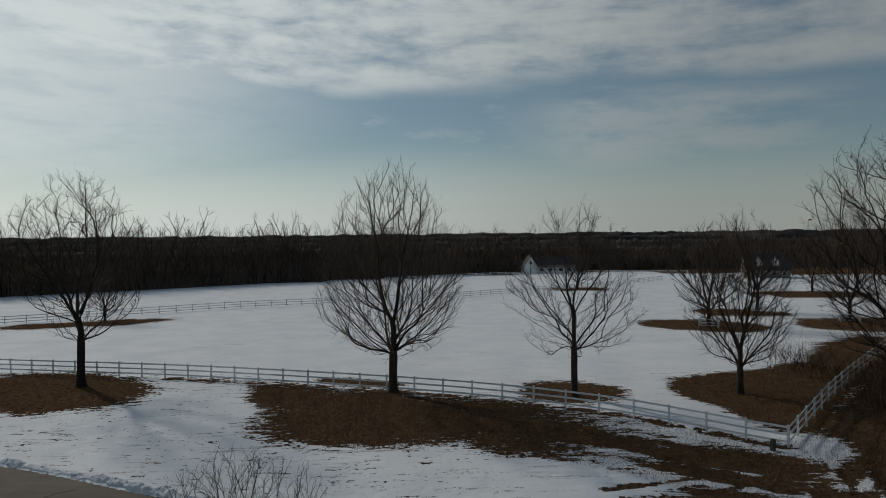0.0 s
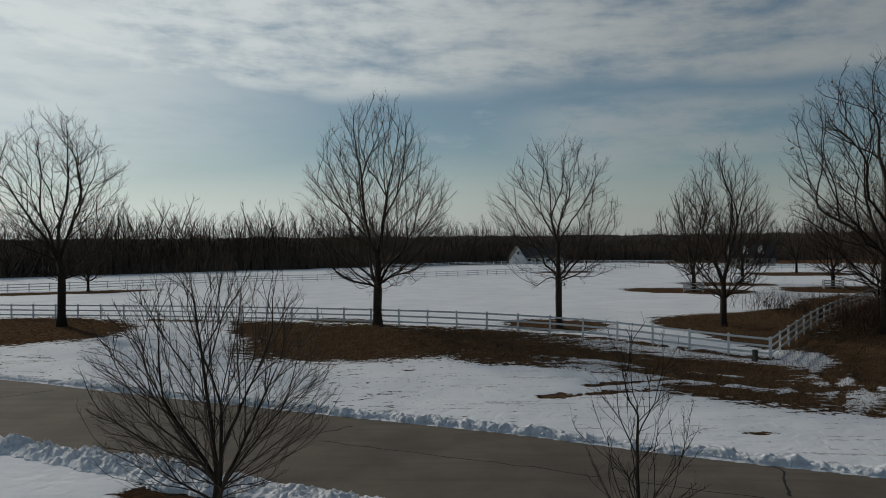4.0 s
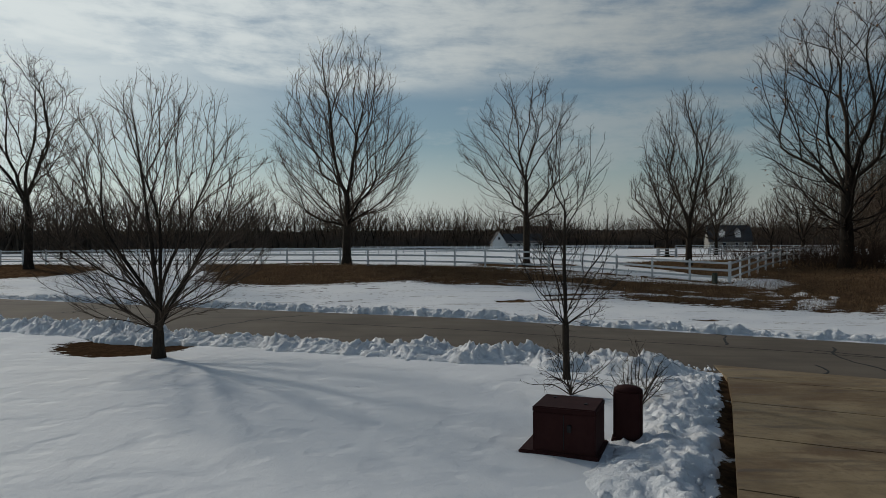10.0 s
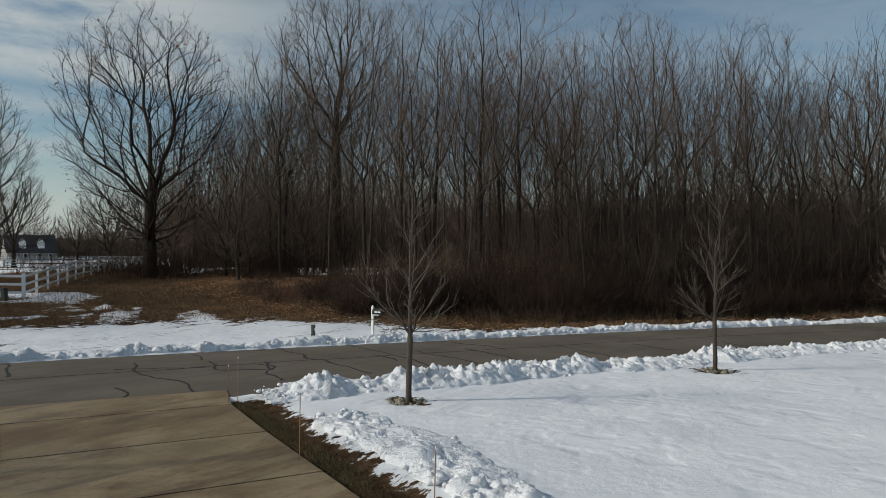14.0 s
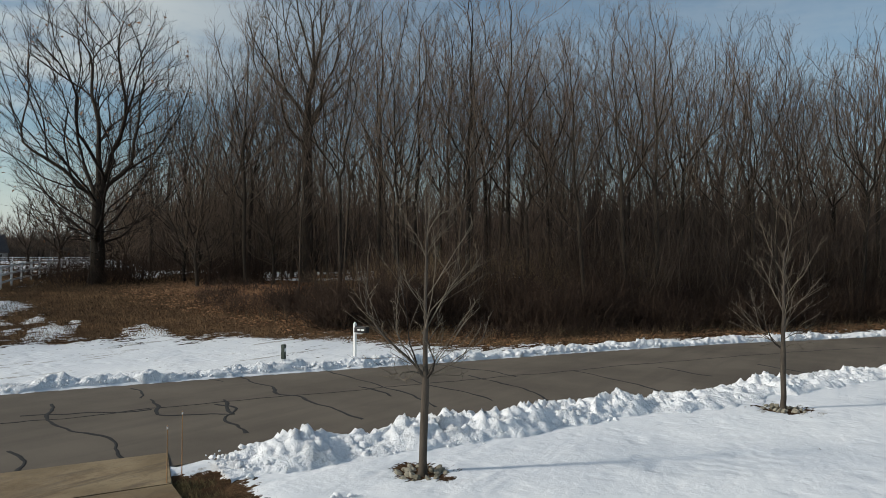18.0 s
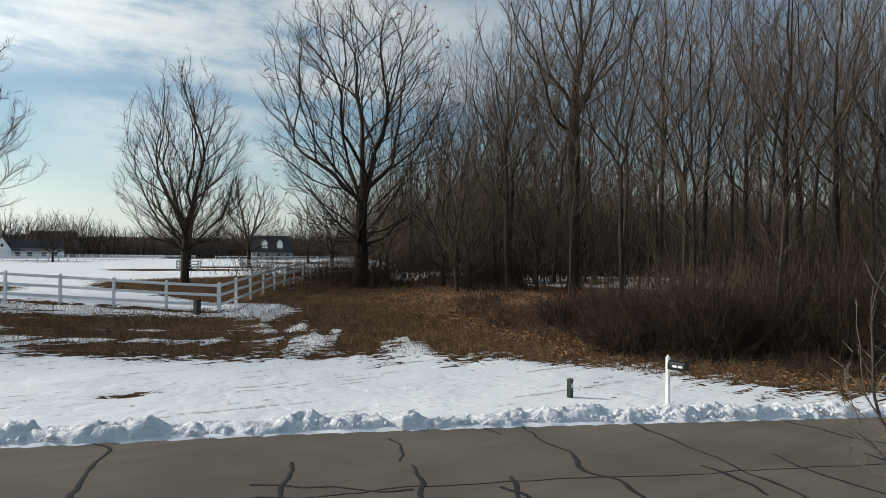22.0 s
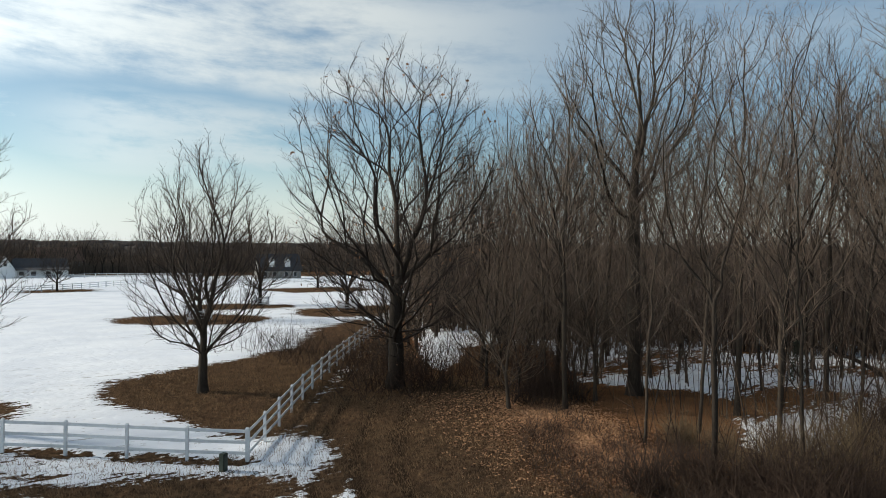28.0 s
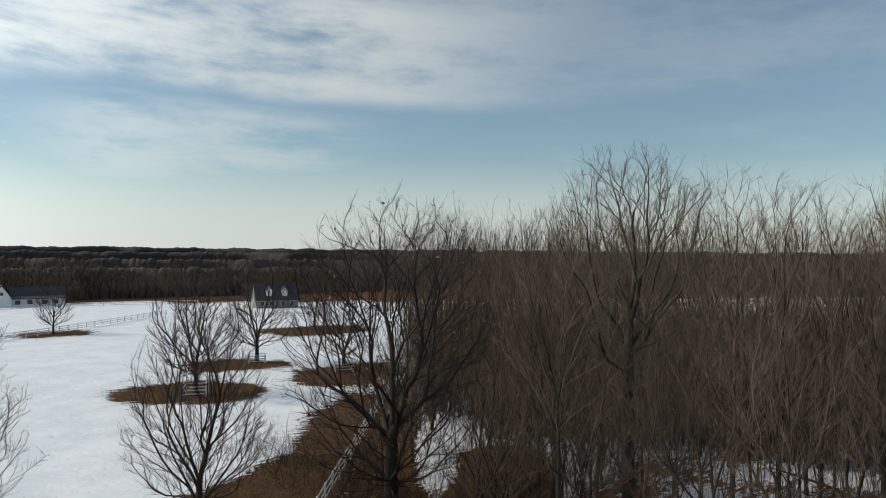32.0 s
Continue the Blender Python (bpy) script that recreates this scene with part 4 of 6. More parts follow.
# ---------------------------------------------------------------- the woods
def scatter(rng, poly, gap, count, low, high, margin=0.0):
    """Random places within a polygon, no two nearer than gap."""
    out = []
    tries = np.stack([rng.uniform(low[0], high[0], count), rng.uniform(low[1], high[1], count)], 1)
    tries = tries[inside(poly, tries[:, 0], tries[:, 1]) > margin]
    cells = {}
    for p in tries:
        c = (int(p[0] // gap), int(p[1] // gap))
        if all(math.dist(p, q) > gap for i in (-1, 0, 1) for j in (-1, 0, 1) for q in cells.get((c[0] + i, c[1] + j), ())):
            cells.setdefault(c, []).append(p)
            out.append(p)
    return np.array(out)


def placed(mesh, x, y, z, turn, size, stretch=1.0):
    v, f = mesh
    c, s = math.cos(turn), math.sin(turn)
    return np.stack([(v[:, 0] * c - v[:, 1] * s) * size + x, (v[:, 0] * s + v[:, 1] * c) * size + y, v[:, 2] * size * stretch + z], 1), f


WOODS_EDGE = [(40, 56), (37.5, 47.5), (35.5, 39.5), (35, 33), (35.5, 29), (38, 25), (44, 20.8), (53, 14.5), (60, 8.5), (70, 0), (112, -42), (190, -60), (190, 300), (130, 260), (118, 180), (74, 106), (58, 86), (46, 66)]


def make_woods():
    rng = np.random.RandomState(7)
    near_kinds = [grow(100 + k, 21.6 + 0.8 * k, 8.6 + 1.4 * (k % 3), 0.10 + 0.035 * (k % 3), 7.0 + 1.5 * (k % 3), foot=4.5 + 1.0 * (k % 3), widest=0.62, full=0.45, points=300, spread=0.35, leader=0.08 * (k % 2), rise=0.55, stiff=1.1, curl=0.3, wob=0.8, twig=0.0085, thin=0.010, each=3, long=0.55, fork=2, split=False, lumpy=0.4)[:2] for k in range(6)]
    far_kinds = [grow(130 + k, 22.0 + 0.8 * k, 9.4, 0.15, 7.5, foot=4.5, widest=0.62, full=0.45, points=95, spread=0.35, rise=0.62, stiff=1.1, curl=0.3, wob=0.5, twig=0.014, thin=0.015, each=2, long=0.8, fork=1, coarse=True, split=False, lumpy=0.4)[:2] for k in range(5)]
    spots = scatter(rng, WOODS_EDGE, 3.2, 15000, (28, -60), (170, 260), 0.8)
    trail = side_of(np.array([(41.0, 54.0), (44.0, 58.0), (50, 64), (56, 71)]), spots[:, 0], spots[:, 1])
    spots = spots[(np.abs(trail) > 2.0) & (np.hypot(spots[:, 0] - 45.6, spots[:, 1] - 42) > 2.2) & (np.hypot(spots[:, 0] - 35, spots[:, 1] - 52.2) > 4)]
    spots = spots[(spots[:, 1] < 38) | (spots[:, 1] > 62) | (rng.rand(len(spots)) < 0.66)]
    away = np.hypot(spots[:, 0] - 10, spots[:, 1] - 14)
    spots = spots[np.argsort(away)]
    away = np.sort(away)
    firsts = [None] * len(near_kinds)
    near = spots[:64]
    for i, (x, y) in enumerate(near):
        k = rng.randint(6)
        size = rng.uniform(0.88, 1.04)
        edge = inside(WOODS_EDGE, np.array([x]), np.array([y]))[0]
        size *= (0.82 + 0.18 * smooth(1, 12, edge)) * np.interp(y, [2, 14, 40], [1.06, 0.98, 0.96])
        m = pose(x, y, ground_at(x, y) - 0.1, rng.uniform(-4, 4), rng.uniform(-4, 4), rng.uniform(0, 360))
        if firsts[k] is None:
            firsts[k] = tree_thing("woodland_tree", *near_kinds[k], x, y, "tall thin bare tree in the crowded woods", group="woodland trees", mats=(M_BARK, M_WOODS))
            firsts[k].matrix_basis = m
            made = firsts[k]
        else:
            made = copy_thing(firsts[k], m)
        made.scale = (size, size, size)
    wood_parts, crown_parts = [], []
    rest = spots[64:]
    keep = rng.rand(len(rest)) < np.clip((70.0 / away[64:]) ** 2.0, 0.09, 1.0)
    zs = height(rest[:, 0], rest[:, 1])
    for (x, y), z, ok in zip(rest, zs, keep):
        if ok:
            wood, crown = far_kinds[rng.randint(5)]
            turn, size = rng.uniform(0, 6.3), rng.uniform(0.90, 1.10)
            wood_parts.append(placed(wood, x, y, z - 0.1, turn, size))
            crown_parts.append(placed(crown, x, y, z - 0.1, turn, size))
    # smaller trees between the oak and the trail, along the side fence
    small = [grow(160 + k, 9.5 + 2.0 * k, 6.4 + k, 0.10, 1.8, foot=1.0, widest=0.55, full=0.5, points=260, spread=0.5, rise=0.4, stiff=0.8, curl=0.2, wob=0.6, twig=0.008, thin=0.010, each=2, long=0.6, fork=1, split=False)[:2] for k in range(2)]
    first = [None, None]
    for k in range(17):
        f = (k + rng.uniform(0.1, 0.9)) / 17
        x, y = np.interp(f, [0, 1], [38.5, 70.0]) + rng.normal(0, 0.9), np.interp(f, [0, 1], [57.5, 95.0]) + rng.normal(0, 0.9)
        m = pose(x, y, ground_at(x, y) - 0.06, rng.uniform(-5, 5), rng.uniform(-5, 5), rng.uniform(0, 360))
        if first[k % 2] is None:
            made = first[k % 2] = tree_thing("understory_tree", *small[k % 2], x, y, "small reddish bare tree crowding the side fence", group="understory trees", mats=(M_BARK, M_WOODS))
            made.matrix_basis = m
        else:
            made = copy_thing(first[k % 2], m)
    extra = scatter(rng, WOODS_EDGE, 2.6, 1400, (36, 42), (64, 66), 0.3)
    extra = extra[np.argsort(inside(WOODS_EDGE, extra[:, 0], extra[:, 1]))]
    extra = extra[np.abs(side_of(np.array([(41.0, 54.0), (44.0, 58.0), (50, 64), (56, 71)]), extra[:, 0], extra[:, 1])) > 2.5]
    for i, (x, y) in enumerate(extra[:36]):
        k = i % 2
        made = copy_thing(first[k], pose(x, y, ground_at(x, y) - 0.06, rng.uniform(-6, 6), rng.uniform(-6, 6), rng.uniform(0, 360)))
        made.scale = (rng.uniform(0.7, 1.15),) * 3
        tagged(made, "small bare tree filling the space under taller ones", "tree", "understory trees")
    # saplings between the trunks
    m = 4800
    at = np.c_[rng.uniform(30, 120, m), rng.uniform(-40, 150, m)]
    at = at[inside(WOODS_EDGE, at[:, 0], at[:, 1]) > 7]
    at = at[np.abs(side_of(np.array([(41.0, 54.0), (44.0, 58.0), (50, 64), (56, 71)]), at[:, 0], at[:, 1])) > 2.2]
    m = len(at)
    sapling = shoots(rng, np.c_[at, height(at[:, 0], at[:, 1]) - 0.05], np.c_[rng.normal(0, 0.14, (m, 2)), np.ones(m)], rng.uniform(2.5, 8.5, m), 3, 0.10, 0.0)
    crown_parts.append(tubes(sapling, rng.uniform(0.018, 0.045, m)[:, None] * np.array([[1.2, 0.8, 0]]), 3))
    o, w, l, t = children(rng, sapling, np.full((m, 3), 0.02), 2, 0.3, 0.95, 50, 0.4, 0.7)
    crown_parts.append(tubes(shoots(rng, o, w, l, 2, 0.1, 0.1), np.full((len(o), 2), 0.016) * np.array([[1, 0]]), 3))
    # crowded young growth deep inside
    m = 85000
    at = np.c_[rng.uniform(40, 170, m), rng.uniform(-60, 230, m)]
    back = np.hypot(at[:, 0] - 10, at[:, 1] - 15)
    into = inside(WOODS_EDGE, at[:, 0], at[:, 1])
    at = at[(into > 3) & (back < 150) & ((back > 66) | (into > np.interp(at[:, 1], [25, 38], [9, 40])))]
    at = at[np.abs(side_of(np.array([(41.0, 54.0), (44.0, 58.0), (50, 64), (56, 71)]), at[:, 0], at[:, 1])) > 3]
    m = len(at)
    growth = shoots(rng, np.c_[at, height(at[:, 0], at[:, 1]) - 0.05], np.c_[rng.normal(0, 0.2, (m, 2)), np.ones(m)], np.clip(rng.gamma(5.0, 1.7, m) + 1.0, 2.0, 11.5), 2, 0.1, 0.0)
    crown_parts.append(tubes(growth, rng.uniform(0.045, 0.12, m)[:, None] * np.array([[1.2, 0]]), 3))
    # a dark tangle of saplings just inside the edge, along the street
    m = 60000
    at = np.c_[rng.uniform(36, 130, m), rng.uniform(-75, 40, m)]
    into = inside(WOODS_EDGE, at[:, 0], at[:, 1])
    at = at[(into > 1.0) & (into < 16) & (rng.rand(m) < np.interp(at[:, 1], [20, 29], [1.0, 0.0])) & (fbm(at[:, 0] / 7, at[:, 1] / 7, 103, 3) > 0.36)]
    m = len(at)
    tangle = shoots(rng, np.c_[at, height(at[:, 0], at[:, 1]) - 0.05], np.c_[rng.normal(0, 0.3, (m, 2)), np.ones(m)], np.clip(rng.gamma(4.0, 1.2, m) + 1.0, 1.5, 9.5), 3, 0.16, 0.0)
    thick = rng.uniform(0.012, 0.034, m)[:, None] * np.array([[1.2, 0.8, 0]])
    crown_parts.append(tubes(tangle, thick, 3))
    o, w, l, t = children(rng, tangle, thick, 3, 0.25, 0.95, 55, 0.34, 0.7)
    crown_parts.append(tubes(shoots(rng, o, w, l, 2, 0.1, 0.1), np.full((len(o), 2), 0.012) * np.array([[1, 0]]), 3))
    deep = thing("deep_woods", Matrix(), "dense bare winter woods behind the first trees", "woods", kind="stuff")
    for name, parts, mat in (("trunks", wood_parts, M_BARK), ("branches", crown_parts, M_WOODS)):
        part(name, mesh_from(name, *joined(parts), mat, True), mat, deep)


make_woods()


def make_brush():
    """The thicket of thin stems along the woods' edge."""
    rng = np.random.RandomState(19)
    line = curve_through([(36.5, 49.5), (32.4, 40.0), (31.6, 34), (32.0, 29.5), (33.0, 26), (36.5, 22.6), (42, 19.0), (50, 13.8), (58, 7.4), (66, -0.2), (100, -34)], 0.2)
    nrm = -normals_of(line)
    # rounded bushes, three deep
    heap, pale = [], []
    for k in range(0, len(line), 8):
        for row in range(5 if line[k][1] < 28 else 3):
            q = line[k] + nrm[k] * (1 if nrm[k] @ (np.array([80, 30]) - line[k]) > 0 else -1) * (2.3 + row * 2.2 + rng.normal(0, 0.5)) + rng.normal(0, 0.5, 2)
            big = rng.uniform(0.75, 1.15) * np.interp(q[1], [27, 33, 40, 46], [1.0, 0.62, 0.5, 0.45])
            if q[0] > 62 and row > 3 or rng.rand() < np.interp(q[1], [30, 33], [0.12, 0.9]):
                continue
            wide, high, m = 2.4 * big, (3.6 + 0.6 * row) * big, 185
            a, b = rng.uniform(0, 6.283, m), np.arccos(rng.uniform(0.06, 1.0, m))
            root = np.c_[q + rng.normal(0, 0.28 * wide, (m, 2)), np.zeros(m)]
            root[:, 2] = height(root[:, 0], root[:, 1]) - 0.03
            way = np.stack([np.cos(a) * np.sin(b) * wide, np.sin(a) * np.sin(b) * wide, np.cos(b) * high + 0.25], 1)
            far = np.linalg.norm(way, axis=1) * rng.uniform(0.55, 1.08, m)
            (pale if row > 1 and rng.rand() < np.interp(q[0], [33, 38, 52, 60], [0.1, 0.6, 0.6, 0.15]) else heap).append(shoots(rng, root, way + np.array([0, 0, 0.8]), far, 3, 0.36, -0.10))
    # a stand of taller shrubs by the end of the trail
    for qx, qy, wide, high in ((40.5, 46.4, 1.9, 3.6), (42.6, 45.0, 2.1, 4.6), (43.2, 47.6, 1.8, 4.0), (41.4, 43.2, 2.0, 4.2), (38.9, 44.4, 1.4, 2.4)):
        m = 70
        a, b = rng.uniform(0, 6.283, m), np.arccos(rng.uniform(0.1, 1.0, m))
        root = np.c_[np.array([qx, qy]) + rng.normal(0, 0.35 * wide, (m, 2)), np.zeros(m)]
        root[:, 2] = height(root[:, 0], root[:, 1]) - 0.03
        way = np.stack([np.cos(a) * np.sin(b) * wide, np.sin(a) * np.sin(b) * wide, np.cos(b) * high + 0.3], 1)
        heap.append(shoots(rng, root, way + np.array([0, 0, 0.8]), np.linalg.norm(way, axis=1) * rng.uniform(0.5, 1.05, m), 3, 0.34, -0.06))
    stems = np.concatenate(heap)
    n = len(stems)
    r = rng.uniform(0.010, 0.020, n)[:, None] * np.array([[1.3, 1, 0]])
    # shrubs under the oak and along the side fence
    m = 1800
    at2 = np.stack([np.interp(q := rng.rand(m), [0, 0.4, 0.7, 1.0], c) for c in ([31.0, 35.5, 41.0, 52.0], [52.6, 55.5, 63.0, 76.0])], 1) + rng.normal(0, 1.4, (m, 2)) + np.array([2.3, -2.0])
    low = shoots(rng, np.c_[at2, height(at2[:, 0], at2[:, 1]) - 0.03], np.c_[rng.normal(0, 0.4, (m, 2)), np.ones(m)], (0.7 + 3.8 * fbm(at2[:, 0] / 3, at2[:, 1] / 3, 83, 3)) * rng.uniform(0.5, 1.1, m), 3, 0.2, -0.02)
    stems, r = np.concatenate([stems, low]), np.concatenate([r, rng.uniform(0.008, 0.018, m)[:, None] * np.array([[1.3, 1, 0]])])
    inner = scatter(rng, WOODS_EDGE, 0.75, 14000, (30, -20), (75, 95), -0.5)
    inner = inner[rng.rand(len(inner)) < np.interp(inner[:, 1], [28, 36], [1.0, 0.22])]
    trail = side_of(np.array([(38.0, 50.0), (44.0, 58.0), (50, 64), (56, 71)]), inner[:, 0], inner[:, 1])
    inner = inner[np.abs(trail) > 1.8]
    m = len(inner)
    young = shoots(rng, np.c_[inner, height(inner[:, 0], inner[:, 1]) - 0.03], np.c_[rng.normal(0, 0.16, (m, 2)), np.ones(m)], rng.gamma(2.2, 1.7, m) + 0.8, 3, 0.12, 0.02)
    stems, r = np.concatenate([stems, young]), np.concatenate([r, rng.uniform(0.010, 0.022, m)[:, None] * np.array([[1.3, 1, 0]])])
    o, w, l, t = children(rng, stems, r, 3, 0.2, 0.98, 58, 0.46, 0.7)
    twigs = shoots(rng, o, w, l, 2, 0.1, 0.0)
    tr = np.maximum(t, 0.008)[:, None] * np.array([[1, 0]])
    brush = thing("undergrowth", Matrix(), "tangled brown brush and saplings along the edge of the woods", "brush", kind="stuff")
    part("stems", mesh_from("stems", *joined([tubes(stems, r, 3), tubes(twigs, tr, 3)]), M_BRUSH, True), M_BRUSH, brush)
    light = np.concatenate(pale)
    lr = rng.uniform(0.006, 0.012, len(light))[:, None] * np.array([[1.3, 1, 0]])
    o, w, l, t = children(rng, light, lr, 3, 0.25, 0.98, 44, 0.38, 0.7)
    part("straw_bushes", mesh_from("straw_bushes", *joined([tubes(light, lr, 3), tubes(shoots(rng, o, w, l, 2, 0.1, 0.0), np.maximum(t, 0.005)[:, None] * np.array([[1, 0]]), 3)]), M_TALLGRASS, True), M_TALLGRASS, brush)
    # tall dry grass before the brush
    n = 5000
    pick = rng.randint(0, len(line), n)
    inward = rng.gamma(2.2, 0.9, n) - 1.3
    at = line[pick] + nrm[pick] * np.where((nrm[pick] * (np.array([80, 30]) - line[pick])).sum(1) > 0, 1, -1)[:, None] * inward[:, None]
    at = at[at[:, 1] < 33]
    n = len(at)
    blades = shoots(rng, np.c_[at, height(at[:, 0], at[:, 1]) - 0.03], np.c_[rng.normal(0, 0.4, (n, 2)), np.ones(n)], rng.uniform(0.25, 0.85, n) * (0.5 + fbm(at[:, 0] / 2.5, at[:, 1] / 2.5, 77, 2)), 3, 0.25, -0.10)
    part("tall_grass", mesh_from("tall_grass", *tubes(blades, rng.uniform(0.006, 0.011, n)[:, None] * np.array([[1, 1, 0]]), 3), M_TALLGRASS, True), M_TALLGRASS, brush)
    n = 30000
    at = np.c_[rng.uniform(31, 58, n), rng.uniform(14, 50, n)]
    into = inside(WOODS, at[:, 0], at[:, 1])
    at = at[(into > -0.3) & (into < (3 + 9 * fbm(at[:, 0] / 5, at[:, 1] / 5, 91, 3)) * np.interp(at[:, 1], [33, 40], [1.0, 0.25])) & (fbm(at[:, 0] / 2.2, at[:, 1] / 2.2, 93, 3) > 0.42)]
    n = len(at)
    weeds = shoots(rng, np.c_[at, height(at[:, 0], at[:, 1]) - 0.03], np.c_[rng.normal(0, 0.45, (n, 2)), np.ones(n)], rng.uniform(0.4, 1.3, n) * (0.5 + fbm(at[:, 0] / 2.5, at[:, 1] / 2.5, 97, 2)), 3, 0.3, -0.06)
    wr = rng.uniform(0.006, 0.012, n)[:, None] * np.array([[1, 1, 0]])
    o, w, l, t = children(rng, weeds, wr, 2, 0.3, 0.95, 50, 0.4, 0.8)
    part("weeds", mesh_from("weeds", *joined([tubes(weeds, wr, 3), tubes(shoots(rng, o, w, l, 2, 0.1, 0.0), t[:, None] * np.array([[1, 0]]), 3)]), M_BRUSH, True), M_BRUSH, brush)
    # short tufts of dead grass where the snow has gone
    at = np.c_[rng.uniform(-18, 46, 250000), rng.uniform(14, 70, 250000)]
    bare = np.maximum(inside(BARE_BAND, at[:, 0], at[:, 1]), inside(TREE_PATCH, at[:, 0], at[:, 1]))
    at = at[(bare > 0.2) & (inside(WOODS, at[:, 0], at[:, 1]) < 2)]
    n = len(at)
    tufts = shoots(rng, np.c_[at, height(at[:, 0], at[:, 1]) - 0.07], np.c_[rng.normal(0, 0.5, (n, 2)), np.ones(n)], rng.uniform(0.13, 0.34, n), 2, 0.1, 0)
    tagged(new("dead_grass", mesh_from("dead_grass", *tubes(tufts, rng.uniform(0.009, 0.019, n)[:, None] * np.array([[1, 0]]), 3), M_DEADGRASS, True)), "short tufts of dead brown grass where the snow has melted", "grass", kind="stuff")
    # rough turf along the driveway's edge
    n = 9000
    away, out = rng.uniform(-0.2, 17, n), DRIVE_HALF + 0.02 + rng.gamma(2.0, 0.16, n)
    at = DRIVE_A + DRIVE_V * away[:, None] + DRIVE_N * out[:, None]
    turf = shoots(rng, np.c_[at, height(at[:, 0], at[:, 1]) - 0.10], np.c_[rng.normal(0, 0.7, (n, 2)), np.ones(n)], rng.uniform(0.07, 0.19, n), 2, 0.1, 0)
    tagged(new("verge_grass", mesh_from("verge_grass", *tubes(turf, rng.uniform(0.004, 0.009, n)[:, None] * np.array([[1, 0]]), 3), M_TURF, True)), "ragged olive-brown turf along the edge of the driveway", "grass", kind="stuff")
    # fallen leaves over the slope before the thicket
    n = 22000
    v = rng.normal(0, 1, n)
    at = np.c_[36.6 + 1.3 * v + rng.normal(0, 1.3, n), 38.0 + 4.2 * v + rng.normal(0, 1.6, n)]
    more = line[rng.randint(0, len(line), n // 2)] + rng.normal(0, 1.2, (n // 2, 2))
    at = np.concatenate([at, more])
    n = len(at)
    at = at[(ground_masks(at[:, 0], at[:, 1], off_road(at[:, 0], at[:, 1]))[0] < 0.42) | (rng.rand(n) < 0.04)]
    n = len(at)
    z = height(at[:, 0], at[:, 1]) + 0.03
    turn, size = rng.uniform(0, 6.3, n), rng.uniform(0.04, 0.095, n)
    tip = rng.normal(0, 0.4, (n, 2))
    c, s = np.cos(turn), np.sin(turn)
    corners = []
    for u, v, h in ((-1, 0, 0.3), (0, -0.55, 0.0), (1, 0, 0.5), (0, 0.55, 0.1)):
        corners.append(np.stack([at[:, 0] + (u * c - v * s) * size, at[:, 1] + (u * s + v * c) * size, z + size * (h + 0.5 * np.abs(tip[:, 0] * u + tip[:, 1] * v))], 1))
    verts = np.stack(corners, 1).reshape(-1, 3)
    i = np.arange(n)[:, None] * 4
    me = mesh_from("fallen_leaves", verts, np.concatenate([i + np.array([[0, 1, 2]]), i + np.array([[0, 2, 3]])]), M_LEAF)
    tagged(new("fallen_leaves", me), "scattered brown oak leaves on the grass at the edge of the woods", "leaves", kind="stuff")


make_brush()


